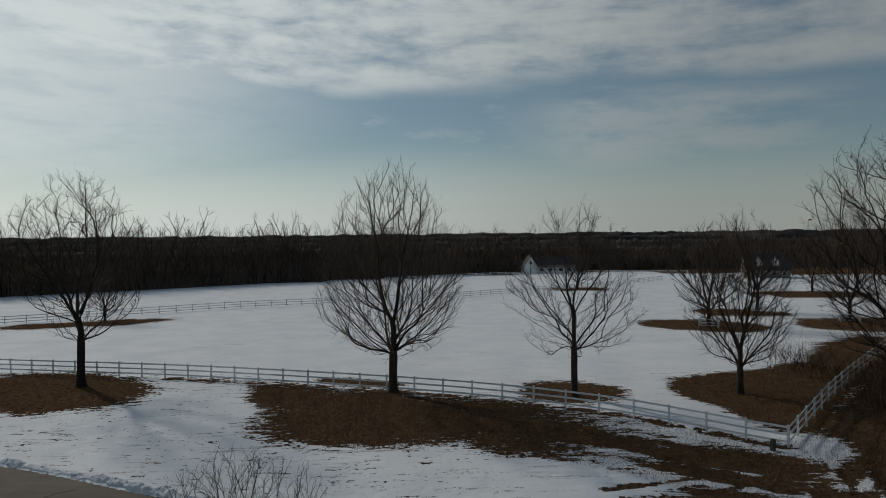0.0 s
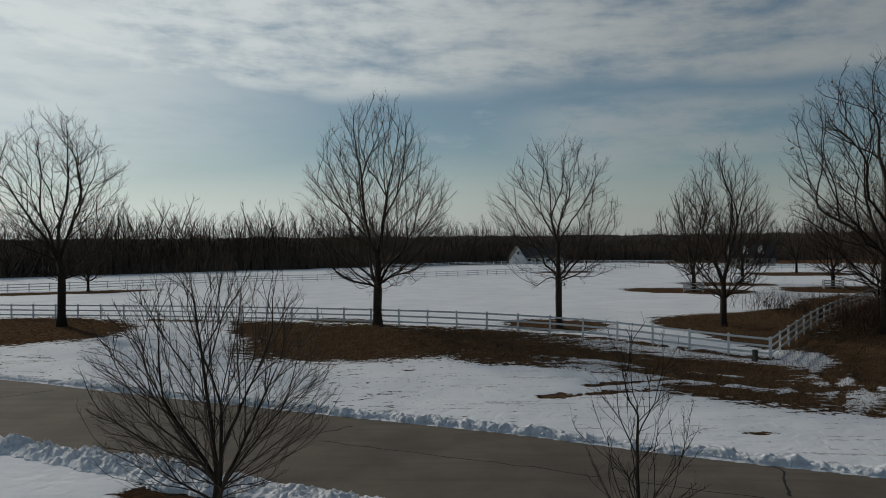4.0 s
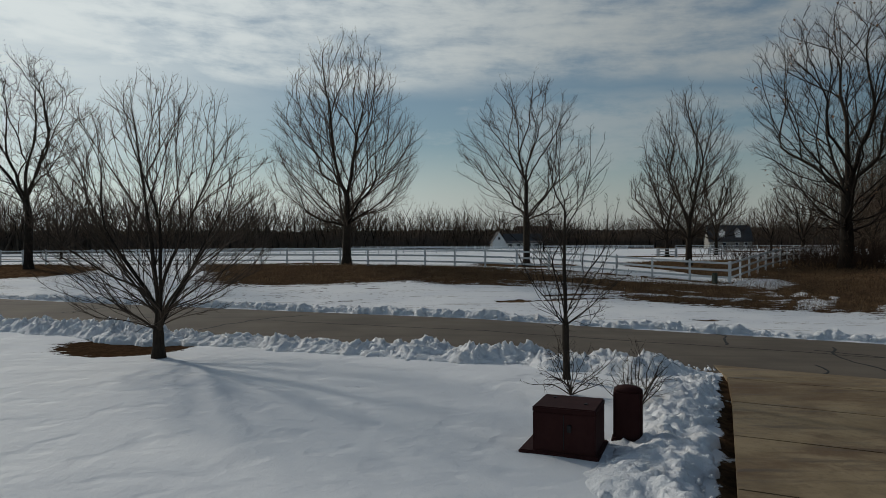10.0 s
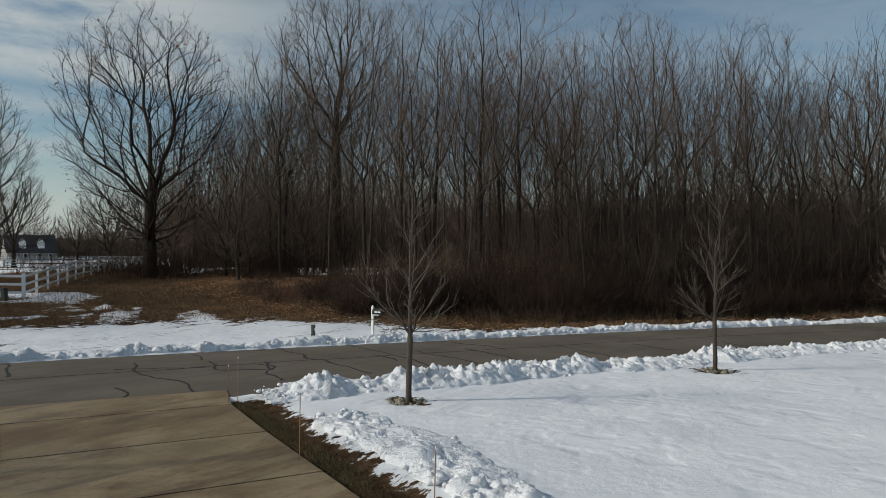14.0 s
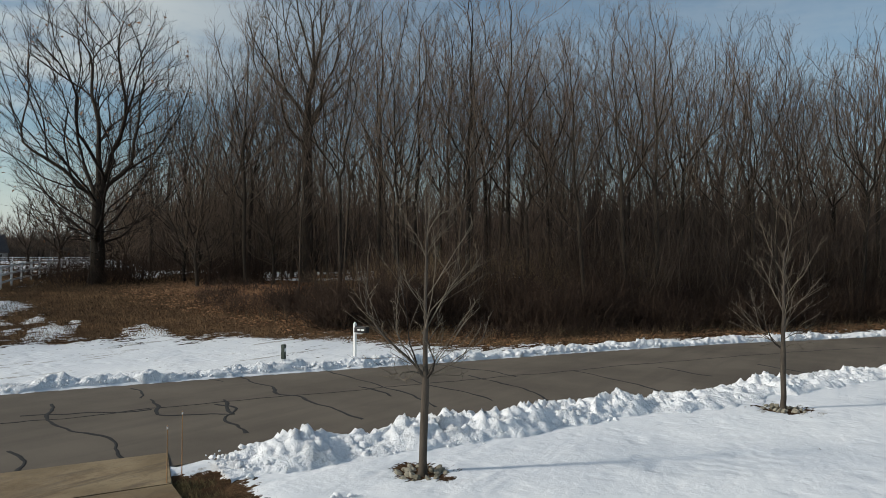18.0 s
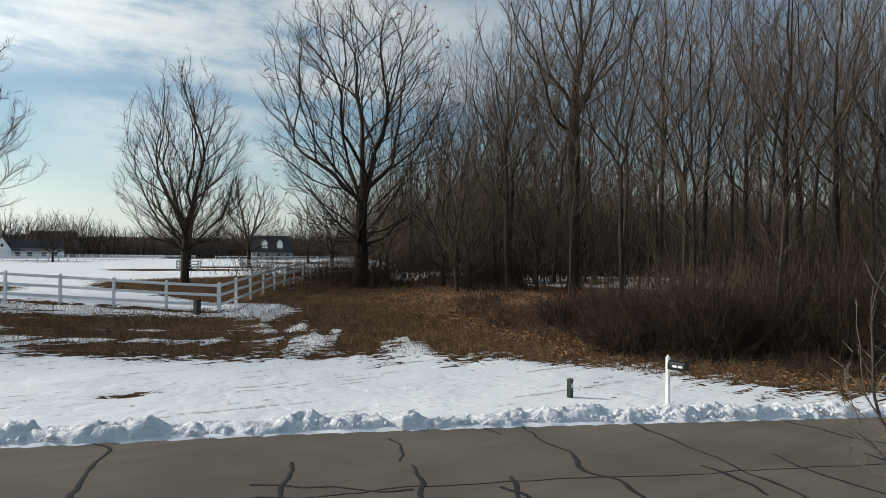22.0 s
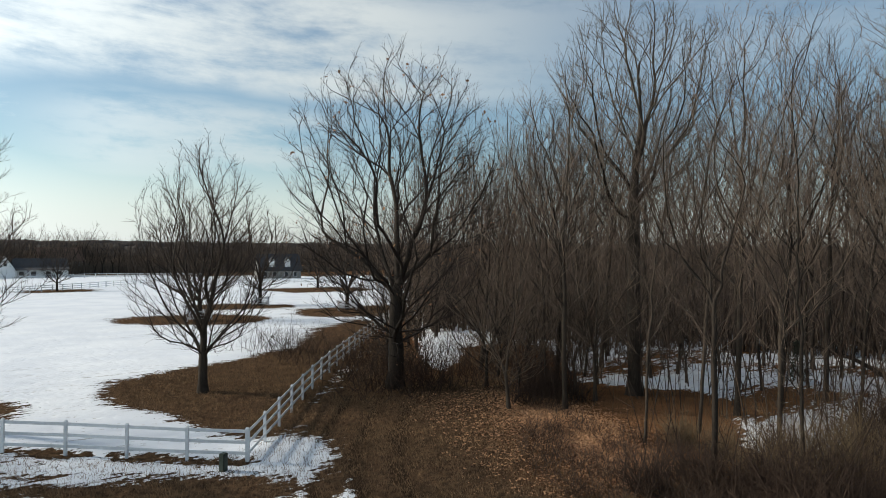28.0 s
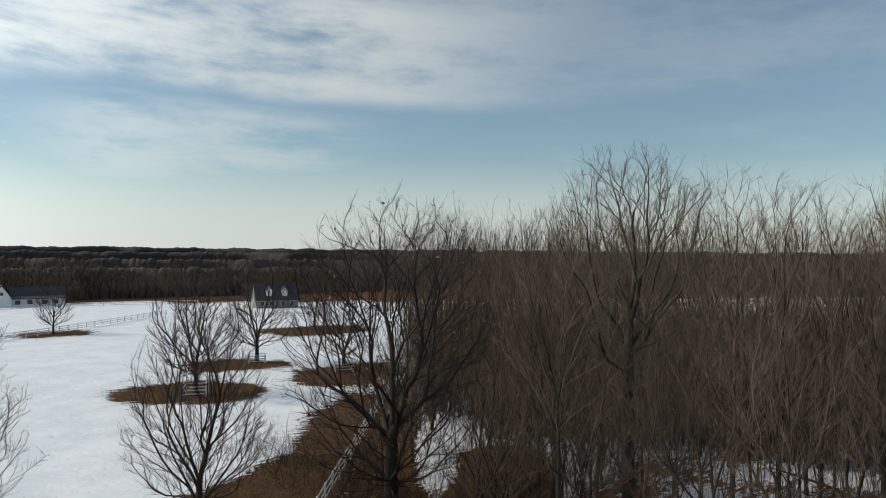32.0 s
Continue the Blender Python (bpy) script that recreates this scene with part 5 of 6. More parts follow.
def make_wood_floor():
    """A young conifer and a leaning dead tree among the trunks."""
    rng = np.random.RandomState(37)
    x, y = 57.0, 37.6
    top = thing("conifer_sapling", pose(x, y, ground_at(x, y) - 0.05), "small dark evergreen sapling among bare trunks", "tree")
    trunk = np.c_[np.zeros(6), np.zeros(6), np.linspace(0, 3.0, 6)][None]
    part("trunk", mesh_from("trunk", *tubes(trunk, np.linspace(0.045, 0.01, 6)[None], 6), M_BARK, True), M_BARK, top)
    n = 95
    z = np.linspace(0.25, 2.85, n)
    a = np.arange(n) * 2.4
    reach = 1.05 * (1 - z / 3.1) + 0.12
    boughs = shoots(rng, np.c_[z * 0, z * 0, z], np.c_[np.cos(a), np.sin(a), np.full(n, 0.15)], reach * rng.uniform(0.8, 1.1, n), 5, 0.06, -0.05)
    br = np.full((n, 5), 0.008)
    o, w, l, t = children(rng, boughs, br, 16, 0.15, 1.0, 50, 0.3, 0.8)
    sprays = shoots(rng, o, w, np.maximum(l, 0.10), 3, 0.1, -0.02)
    o, w, l, t = children(rng, sprays, np.full((len(sprays), 3), 0.006), 5, 0.1, 1.0, 45, 0.5, 0.8)
    needles = tubes(shoots(rng, o, w, np.maximum(l, 0.05), 2, 0.1, 0), np.full((len(o), 2), 0.010) * np.array([[1, 0]]), 3)
    part("crown", mesh_from("crown", *joined([tubes(boughs, br, 3), tubes(sprays, np.full((len(sprays), 3), 0.008), 3), needles]), M_EVERGREEN, True), M_EVERGREEN, top)
    x, y = 62.5, 34.0
    top = thing("dead_tree", pose(x, y, ground_at(x, y) - 0.05), "dead bare tree leaning low over the wood floor", "tree")
    line = shoots(rng, np.array([[0, 0, 0.1]]), np.array([[-0.3, 0.75, 0.55]]), np.array([7.5]), 12, 0.05, -0.02)
    rad = np.linspace(0.17, 0.05, 12)[None]
    part("trunk", mesh_from("trunk", *tubes(line, rad, 8), M_BARK, True), M_BARK, top)
    o, w, l, t = children(rng, line, rad, 9, 0.35, 1.0, 55, 0.30, 0.45)
    for k in range(9):
        limb = shoots(rng, o[k : k + 1], w[k : k + 1], l[k : k + 1], 6, 0.14, 0.05)
        lr = (t[k] * np.linspace(1, 0.3, 6))[None]
        o2, w2, l2, t2 = children(rng, limb, lr, 7, 0.25, 1.0, 48, 0.4, 0.5)
        twigs = tubes(shoots(rng, o2, w2, l2, 3, 0.14, 0.05), np.maximum(t2, 0.008)[:, None] * np.array([[1, 0.8, 0]]), 3)
        part("limb", mesh_from("limb", *joined([tubes(limb, lr, 5), twigs]), M_BARK, True), M_BARK, top)


make_wood_floor()


def make_far_woods():
    rng = np.random.RandomState(29)
    kinds = [grow(200 + k, 15.0 + k, 9.5, 0.24, 3.4, foot=1.5, widest=0.6, full=0.45, points=52, spread=0.5, rise=0.5, stiff=0.9, curl=0.2, wob=0.5, twig=0.035, thin=0.04, each=1, long=1.2, fork=0, coarse=True, split=False, lumpy=0.5)[:2] for k in range(4)]
    line = curve_through([(-330, 60), (-220, 122), (-116, 184), (-56, 240), (5, 284), (34, 305), (66, 318), (105, 316), (170, 312), (260, 330)], 1.9)
    nrm = normals_of(line)
    trunks, crowns, dark = [], [], []
    for row in range(4):
        for p, q in zip(line, nrm):
            if rng.rand() < (0.72 if row < 3 else 0.6):
                x, y = p + q * (row * 5.0 + rng.uniform(-2, 2.5)) + rng.normal(0, 0.8, 2)
                wood, crown = kinds[rng.randint(4)]
                size = rng.uniform(0.8, 1.25) * (0.74 + 0.56 * fbm(x / 28, y / 28, 3, 2)) * (0.8 if row == 0 else 1) * np.interp(x, [-90, -10, 60], [1.18, 1.0, 0.95])
                turn, z = rng.uniform(0, 6.3), ground_at(x, y) - 0.1
                trunks.append(placed(wood, x, y, z, turn, size))
                crowns.append(placed(crown, x, y, z, turn, size))
    woods = thing("far_woods", Matrix(), "long dark line of bare trees beyond the pasture", "woods", kind="stuff")
    for name, parts, mat in (("trunks", trunks, M_BARK), ("branches", crowns, M_WOODS)):
        part(name, mesh_from(name, *joined(parts), mat, True), mat, woods)
    # thick growth at their feet
    n = 42000
    pick = rng.randint(0, len(line), n)
    at = line[pick] + nrm[pick] * rng.uniform(-1.5, 24, n)[:, None] + rng.normal(0, 0.8, (n, 2))
    tall = (4.0 + 8.5 * fbm(at[:, 0] / 14, at[:, 1] / 14, 71, 3)) * rng.uniform(0.5, 1.1, n)
    stems = shoots(rng, np.c_[at, height(at[:, 0], at[:, 1]) - 0.05], np.c_[rng.normal(0, 0.25, (n, 2)), np.ones(n)], tall, 2, 0.16, 0.0)
    part("thicket", mesh_from("thicket", *tubes(stems, rng.uniform(0.10, 0.24, n)[:, None] * np.array([[1.4, 0]]), 3), M_WOODS, True), M_WOODS, woods)
    # distant wooded country up to the horizon
    for k, (far, high, seed) in enumerate(((430, 9.0, 3), (640, 13, 5), (1000, 19, 8), (1700, 29, 9))):
        a = np.linspace(radians(-75), radians(105), 1500)
        rr = far * (1 + 0.10 * (fbm(a * 9, a * 0, seed, 3) - 0.5))
        crest = high * (0.86 + 0.22 * fbm(a * 60, a * 0, seed, 3) + (0.5 * fbm(a * far / 1.3, a * 0, seed + 1, 3) - 0.25) * (420 / far))
        depth = far * 0.28
        x0, y0 = 10 + np.sin(a) * rr, 15 + np.cos(a) * rr
        x1, y1 = 10 + np.sin(a) * (rr + depth), 15 + np.cos(a) * (rr + depth)
        rows = [np.c_[x0, y0, np.full(1500, -1.0)], np.c_[x0, y0, crest * 0.72], np.c_[x0 * 1.01, y0 * 1.01, crest], np.c_[x1, y1, crest * 0.8]]
        verts = np.concatenate(rows)
        i = np.arange(1499)
        faces = np.concatenate([np.stack([j * 1500 + i, j * 1500 + i + 1, (j + 1) * 1500 + i + 1, (j + 1) * 1500 + i], 1) for j in range(3)])
        tagged(new("backdrop_woods", mesh_from("backdrop_woods", verts, faces, M_DISTANT, True)), "distant wooded horizon in winter brown", "woods", kind="structure")


make_far_woods()


# ---------------------------------------------------------------- white fences
def fence(name, line, label, gap=2.62, tall=1.42, rails=3, thick=1.0, group="white fences"):
    """Posts at even steps along a line, with boards between them."""
    line = curve_through(line, 0.05)
    s = np.arange(len(line)) * 0.05
    count = max(1, round(s[-1] / gap))
    at = np.stack([np.interp(np.linspace(0, s[-1], count + 1), s, line[:, a]) for a in (0, 1)], 1)
    top = thing(name, pose(*at[0], 0), label, "fence", group)
    shift = Matrix.Translation((-at[0][0], -at[0][1], 0))
    post_bm = boxed(-0.064 * thick, -0.064 * thick, -0.3, 0.064 * thick, 0.064 * thick, tall, 0.008)
    bmesh.ops.create_cone(post_bm, cap_ends=True, segments=4, radius1=0.105 * thick, radius2=0.02, depth=0.07, matrix=Matrix.Translation((0, 0, tall + 0.03)) @ Matrix.Rotation(radians(45), 4, "Z"))
    post = bpy.data.meshes.new("post")
    post_bm.to_mesh(post)
    post_bm.free()
    post.materials.append(M_VINYL)
    rail_bm = boxed(0, -0.02 * thick, -0.07, 1, 0.02 * thick, 0.07, 0.006)
    rail = bpy.data.meshes.new("rail")
    rail_bm.to_mesh(rail)
    rail_bm.free()
    rail.materials.append(M_VINYL)
    zs = height(at[:, 0], at[:, 1])
    rng = random.Random(len(at))
    for k, (x, y) in enumerate(at):
        a = at[min(k + 1, count)] - at[max(k - 1, 0)]
        ob = new("post", post)
        ob.parent = top
        ob.matrix_basis = shift @ pose(x, y, zs[k], rng.uniform(-0.8, 0.8), rng.uniform(-0.8, 0.8), math.degrees(math.atan2(a[1], a[0])))
        if k < count:
            d = at[k + 1] - at[k]
            flat, drop = float(np.hypot(*d)), zs[k + 1] - zs[k]
            for j in range(rails):
                ob = new("rail", rail)
                ob.parent = top
                h = tall - 0.12 - j * (tall - 0.30) / (rails - 1) * 0.86
                turn = pose(x, y, zs[k] + h, 0, -math.degrees(math.atan2(drop, flat)), math.degrees(math.atan2(d[1], d[0])))
                ob.matrix_basis = shift @ turn @ Matrix.Diagonal((math.hypot(flat, drop), 1, 1, 1))


fence("fence", FENCE, "white three-rail vinyl fence along the snowy pasture")
fence("fence", SIDE_FENCE, "white three-rail vinyl fence along the edge of the woods")
fence("fence", [(-100, 98), (-72, 121), (-45, 141.5), (-27.5, 149.5), (0, 162), (32, 187), (50, 204), (72, 227)], "far white rail fence across the pasture", gap=3.2, thick=1.3)
fence("fence", [(-20, 238), (20, 268), (60, 276), (95, 268)], "far white rail fence before the houses", gap=3.4, thick=1.6)
fence("fence", [(80, 205), (100, 200), (125, 196)], "far white rail fence in the back pasture", gap=3.2, thick=1.5)
for px, py in ((40.0, 104.0), (57.2, 125.5), (64.5, 109.5)):
    for k in range(4):
        a, b = radians(20 + 90 * k), radians(110 + 90 * k)
        fence("tree_guard", [(px + 1.9 * math.cos(a), py + 1.9 * math.sin(a)), (px + 1.9 * math.cos(b), py + 1.9 * math.sin(b))], "one side of a white rail guard round a pasture tree", gap=2.7, tall=1.3, thick=1.2, group="tree guards")


# ---------------------------------------------------------------- driveway
def make_drive():
    top = thing("driveway", pose(0, 0, 0), "tan concrete driveway of broad slabs, wet in streaks", "driveway", kind="structure")
    length = 2.92
    for k in range(-1, 11):
        a, b = k * length + 0.1, (k + 1) * length + 0.1 - 0.022
        if k == -1:
            a = -1.9
        rows = []
        for s in (a, b):
            flare = 0.45 * max(0.0, 1 - max(s + 1.2, 0) / 2.2) ** 2 if s < 1.2 else 0.0
            for side in (-1, 1):
                p = DRIVE_A + DRIVE_V * s + DRIVE_N * side * (DRIVE_HALF + flare)
                rows.append((p[0], p[1], float(slope(p[0])) + 0.012 + 0.02 * min(max(s + 1.9, 0), 3) / 3))
        bm = bmesh.new()
        up = [bm.verts.new(r) for r in rows]
        down = [bm.verts.new((r[0], r[1], r[2] - 0.12)) for r in rows]
        bm.faces.new((up[0], up[1], up[3], up[2]))
        bm.faces.new((down[2], down[3], down[1], down[0]))
        for i, j in ((0, 1), (1, 3), (3, 2), (2, 0)):
            bm.faces.new((up[j], up[i], down[i], down[j]))
        bmesh.ops.recalc_face_normals(bm, faces=bm.faces)
        edges = [e for e in bm.edges if all(v in up for v in e.verts)]
        bmesh.ops.bevel(bm, geom=edges, offset=0.012, segments=2, affect="EDGES")
        part("slab", bm, M_CONCRETE, top)


make_drive()


def make_cracks():
    """Lines of tar over the street's cracks."""
    rng = np.random.RandomState(5)
    top = thing("crack_sealant", pose(0, 0, 0), "winding black tar lines over the cracked asphalt", "road sealant", kind="structure")

    def seam(points, width, wob):
        line = curve_through(points, 0.12)
        n = normals_of(line)
        s = np.arange(len(line)) * 0.12
        line = line + n * (wob * (fbm(s / 0.9, s * 0 + rng.randint(99), 3, 3) - 0.5))[:, None]
        n = normals_of(line)
        w = width * (0.6 + 0.9 * vnoise(s / 0.5, s * 0, rng.randint(99)))
        z = np.array([road_z(x, y) for x, y in line]) + 0.006
        verts = np.concatenate([np.c_[line - n * w[:, None], z - 0.008], np.c_[line - n * w[:, None] * 0.7, z], np.c_[line + n * w[:, None] * 0.7, z], np.c_[line + n * w[:, None], z - 0.008]])
        i, m = np.arange(len(line) - 1), len(line)
        faces = np.concatenate([np.stack([j * m + i, (j + 1) * m + i, (j + 1) * m + i + 1, j * m + i + 1], 1) for j in range(3)])
        part("tar_line", mesh_from("tar_line", verts, faces, M_TAR, True), M_TAR, top)

    m = len(EDGE)
    for line in (
        [(15.75, 22.64), (14.9, 21.3), (14.4, 19.8), (14.6, 18.4), (13.83, 17.0)],
        [(17.5, 21.3), (17.0, 20.4), (16.4, 19.4), (17.2, 18.7), (17.6, 18.2)],
        [(18.2, 19.47), (18.1, 18.7), (17.2, 18.1), (16.46, 16.61)],
        [(21.7, 22.7), (21.2, 21.8), (20.9, 20.6), (20.0, 19.3), (20.1, 18.6), (19.6, 17.4), (18.9, 15.6)],
        [(24.5, 21.6), (23.6, 20.0), (23.3, 18.8), (22.6, 17.3), (22.1, 16.2), (21.2, 14.9)],
        [(22.4, 18.3), (22.1, 17.4), (21.6, 16.6)], [(24.4, 18.0), (23.8, 17.1), (23.5, 15.8), (22.9, 14.2)],
        [(28.1, 19.5), (27.8, 18.1), (27.6, 16.8), (26.9, 15.4)], [(14.5, 21.7), (15.7, 20.8), (16.2, 20.3), (16.8, 20.1)],
        [(20.7, 23.2), (20.6, 22.2)], [(18.6, 19.8), (18.0, 19.1), (17.4, 18.3)], [(13.0, 26.2), (13.1, 25.2), (12.4, 23.7), (12.0, 22.6)],
        [(26.3, 16.9), (25.1, 14.6), (23.5, 12.6)], [(13.0, 19.0), (12.9, 18.2), (12.4, 17.6)],
        [(18.35, 23.2), (18.0, 22.5), (17.4, 21.6)], [(29.6, 14.6), (28.4, 12.4), (27.2, 10.6)], [(32.5, 12.4), (31.6, 10.2)], [(36.2, 9.4), (34.6, 7.2), (34.2, 5.6)]):
        seam(line, 0.042, 0.35)
    for k in range(9):
        i = min(max(m // 2 + 14 + k * 7 + rng.randint(0, 3), 3), m - 6)
        drift, a, b = rng.uniform(-1.6, 1.6), rng.uniform(-0.4, -1.5), rng.uniform(-4.0, -7.6)
        t = np.array((EDGE_N[i][1], -EDGE_N[i][0]))
        seam([EDGE[i] + EDGE_N[i] * a, EDGE[i] + EDGE_N[i] * (a + b) / 2 + t * drift * 0.8, EDGE[i] + EDGE_N[i] * b + t * drift], 0.035, 0.6)
    for o, i0, i1 in ((-3.9, 40, 108), (-4.1, 112, 190), (-2.2, 70, 96), (-6.0, 60, 88)):
        pts = [EDGE[i] + EDGE_N[i] * o for i in range(i0, min(i1, m - 2), 6)]
        if len(pts) > 2:
            seam(pts, 0.02, 0.3)


make_cracks()


# ---------------------------------------------------------------- things by the street
def make_utility():
    x, y = 4.12, 11.36
    top = thing("utility_box", pose(x, y, ground_at(x, y), 0, 0, -24), "dark brown metal utility cabinet standing in the snow", "utility box")
    part("pad", boxed(-0.76, -0.53, -0.1, 0.58, 0.56, 0.05, 0.02), M_BROWN, top, "low dark plinth")
    bm = boxed(-0.52, -0.48, 0.0, 0.52, 0.48, 0.70, 0.015)
    part("body", bm, M_BROWN, top)
    bm = boxed(-0.526, -0.486, 0.685, 0.526, 0.486, 0.79, 0.018)
    part("lid", bm, M_BROWN, top)
    for bx, by in ((-0.3, 0.25), (0.3, -0.1)):
        part("bolt", boxed(bx - 0.03, by - 0.03, 0.788, bx + 0.03, by + 0.03, 0.806, 0.006), M_BLACK, top)
    part("seam", boxed(-0.006, -0.49, 0.1, 0.006, -0.478, 0.67), M_BLACK, top)
    part("lock", boxed(0.06, -0.515, 0.40, 0.13, -0.478, 0.52, 0.008), M_BLACK, top, "black hasp")
    x, y = 5.25, 11.72
    top = thing("utility_pedestal", pose(x, y, ground_at(x, y), 0, 0, -20), "dark brown round-topped cable pedestal in the snow", "utility box")
    bm = boxed(-0.25, -0.16, -0.1, 0.25, 0.16, 0.94, 0.05)
    part("body", bm, M_BROWN, top)
    bm = bmesh.new()
    bmesh.ops.create_uvsphere(bm, u_segments=20, v_segments=10, radius=1.0, matrix=Matrix.Diagonal((0.255, 0.165, 0.10, 1)) @ Matrix.Identity(4))
    bmesh.ops.translate(bm, verts=bm.verts, vec=(0, 0, 0.92))
    part("cap", bm, M_BROWN, top)
    part("base", boxed(-0.28, -0.19, -0.1, 0.28, 0.19, 0.10, 0.03), M_BROWN, top)
    rng = np.random.RandomState(3)
    for x, y, tall in ((4.95, 14.9, 1.4), (6.1, 13.8, 1.45)):
        top = thing("shrub", pose(x, y, ground_at(x, y)), "small leafless shrub in the snow behind the utility box", "shrub", "shrubs")
        for k in range(15):
            a = k * 2.4 + rng.uniform(-0.4, 0.4)
            way = np.array([[math.cos(a) * 0.75, math.sin(a) * 0.75, rng.uniform(0.6, 1.3)]])
            stem = shoots(rng, np.zeros((1, 3)), way, np.array([tall * rng.uniform(0.75, 1.1)]), 6, 0.24, 0.07)
            r = np.linspace(0.013, 0.005, 6)[None]
            o, w, l, t = children(rng, stem, r, 7, 0.25, 0.98, 48, 0.42, 0.7)
            tw = shoots(rng, o, w, l, 3, 0.22, 0.06)
            tr = np.maximum(t, 0.005)[:, None] * np.array([[1, 0.8, 0]])
            o2, w2, l2, t2 = children(rng, tw, tr, 3, 0.3, 0.98, 45, 0.45, 0.7)
            tw2 = shoots(rng, o2, w2, l2, 2, 0.2, 0.05)
            part("stem", mesh_from("stem", *joined([tubes(stem, r, 4), tubes(tw, tr, 3), tubes(tw2, np.maximum(t2, 0.004)[:, None] * np.array([[1, 0]]), 3)]), M_TWIG, True), M_TWIG, top)


make_utility()


def make_mailbox():
    x, y = 26.55, 21.95
    top = thing("mailbox", pose(x, y, ground_at(x, y) + 0.2, 0, 0, 2), "black metal mailbox on a white wooden post by the kerb", "mailbox")
    part("post", boxed(-0.05, -0.05, -0.4, 0.05, 0.05, 1.22, 0.008), M_WHITE, top)
    bm = bmesh.new()
    bmesh.ops.create_cone(bm, cap_ends=True, segments=4, radius1=0.085, radius2=0.01, depth=0.09, matrix=Matrix.Translation((0, 0, 1.26)) @ Matrix.Rotation(radians(45), 4, "Z"))
    part("finial", bm, M_WHITE, top)
    part("arm", boxed(-0.035, -0.34, 0.86, 0.035, 0.06, 0.92, 0.006), M_WHITE, top)
    bm = bmesh.new()
    prof = [(-0.105, 0), (0.105, 0)] + [(0.105 * math.cos(a), 0.14 + 0.105 * math.sin(a)) for a in np.linspace(0, math.pi, 11)]
    rings = [[bm.verts.new((px, yy, 0.925 + pz)) for px, pz in prof] for yy in (-0.55, -0.05)]
    for i in range(len(prof)):
        j = (i + 1) % len(prof)
        bm.faces.new((rings[0][i], rings[0][j], rings[1][j], rings[1][i]))
    bm.faces.new(rings[0][::-1])
    bm.faces.new(rings[1])
    bmesh.ops.recalc_face_normals(bm, faces=bm.faces)
    body = part("box", bm, M_BLACK, top)
    part("door", boxed(-0.109, -0.575, 0.93, 0.109, -0.553, 1.165, 0.02), M_BLACK, body)
    part("flag", boxed(0.107, -0.35, 1.02, 0.115, -0.31, 1.18, 0.002), M_REDROOF, body, "small red flag")
    for a, b in ((-0.50, -0.36), (-0.33, -0.19)):
        part("plate", boxed(-0.112, a, 1.0, -0.1065, b, 1.06, 0.001), M_VINYL, body, "small pale plate")
    x, y = 25.35, 24.4
    top = thing("cable_pedestal", pose(x, y, ground_at(x, y), 0, 0, 12), "short dark green cable pedestal in the snow", "utility box")
    part("body", boxed(-0.07, -0.07, -0.1, 0.07, 0.07, 0.50, 0.012), M_GREEN, top)
    part("cap", boxed(-0.078, -0.078, 0.47, 0.078, 0.078, 0.56, 0.015), M_GREEN, top)
    part("plate", boxed(-0.05, -0.078, 0.3, 0.05, -0.071, 0.42, 0.002), M_VINYL, top, "small pale label plate")
    x, y = 21.35, 44.75
    top = thing("cable_pedestal", pose(x, y, ground_at(x, y), 0, 0, 30), "stout black-green cable pedestal beside the fence corner", "utility box")
    part("body", boxed(-0.15, -0.13, -0.1, 0.15, 0.13, 0.66, 0.03), M_GREEN, top)
    part("cap", boxed(-0.165, -0.145, 0.62, 0.165, 0.145, 0.74, 0.04), M_GREEN, top)
    for x, y, tall in ((13.45, 15.15, 0.95), (14.0, 15.5, 1.05), (11.2, 10.5, 1.15), (10.2, 7.1, 1.1)):
        top = thing("marker_stake", pose(x, y, ground_at(x, y), 3, -2, 0), "thin wooden marker stake at the driveway's edge", "stake", "marker stakes")
        bm = bmesh.new()
        bmesh.ops.create_cone(bm, cap_ends=True, segments=8, radius1=0.009, radius2=0.007, depth=tall + 0.1, matrix=Matrix.Translation((0, 0, (tall - 0.1) / 2)))
        part("rod", bm, M_STAKE, top)
        part("band", boxed(-0.009, -0.009, tall - 0.06, 0.009, 0.009, tall - 0.02, 0.002), M_VINYL, top, "pale reflective band")


make_mailbox()


def make_stone_rings():
    rng = random.Random(4)
    stones = []
    for k in range(4):
        bm = bmesh.new()
        bmesh.ops.create_icosphere(bm, subdivisions=1, radius=0.075)
        for v in bm.verts:
            v.co *= rng.uniform(0.7, 1.25)
            v.co.z *= 0.7
        me = bpy.data.meshes.new("stone")
        bm.to_mesh(me)
        bm.free()
        me.materials.append(M_STONE)
        stones.append(me)
    for x, y, size in ((16.36, 12.2, 0.42), (26.8, 7.6, 0.48), (36.5, 2.5, 0.52)):
        ring = thing("stone_ring", pose(x, y, ground_at(x, y)), "loose ring of small stones round a young tree", "stone ring", "stone rings")
        for k in range(22):
            a, d = k * 2 * math.pi / 11 + rng.uniform(-0.2, 0.2), size * (1.0 if k < 11 else 0.6) * rng.uniform(0.85, 1.15)
            ob = new("stone", stones[k % 4])
            ob.parent = ring
            ob.matrix_basis = pose(d * math.cos(a), d * math.sin(a), -0.01, rng.uniform(0, 40), rng.uniform(0, 40), rng.uniform(0, 360)) @ Matrix.Diagonal((*[rng.uniform(0.7, 1.3)] * 3, 1))


make_stone_rings()


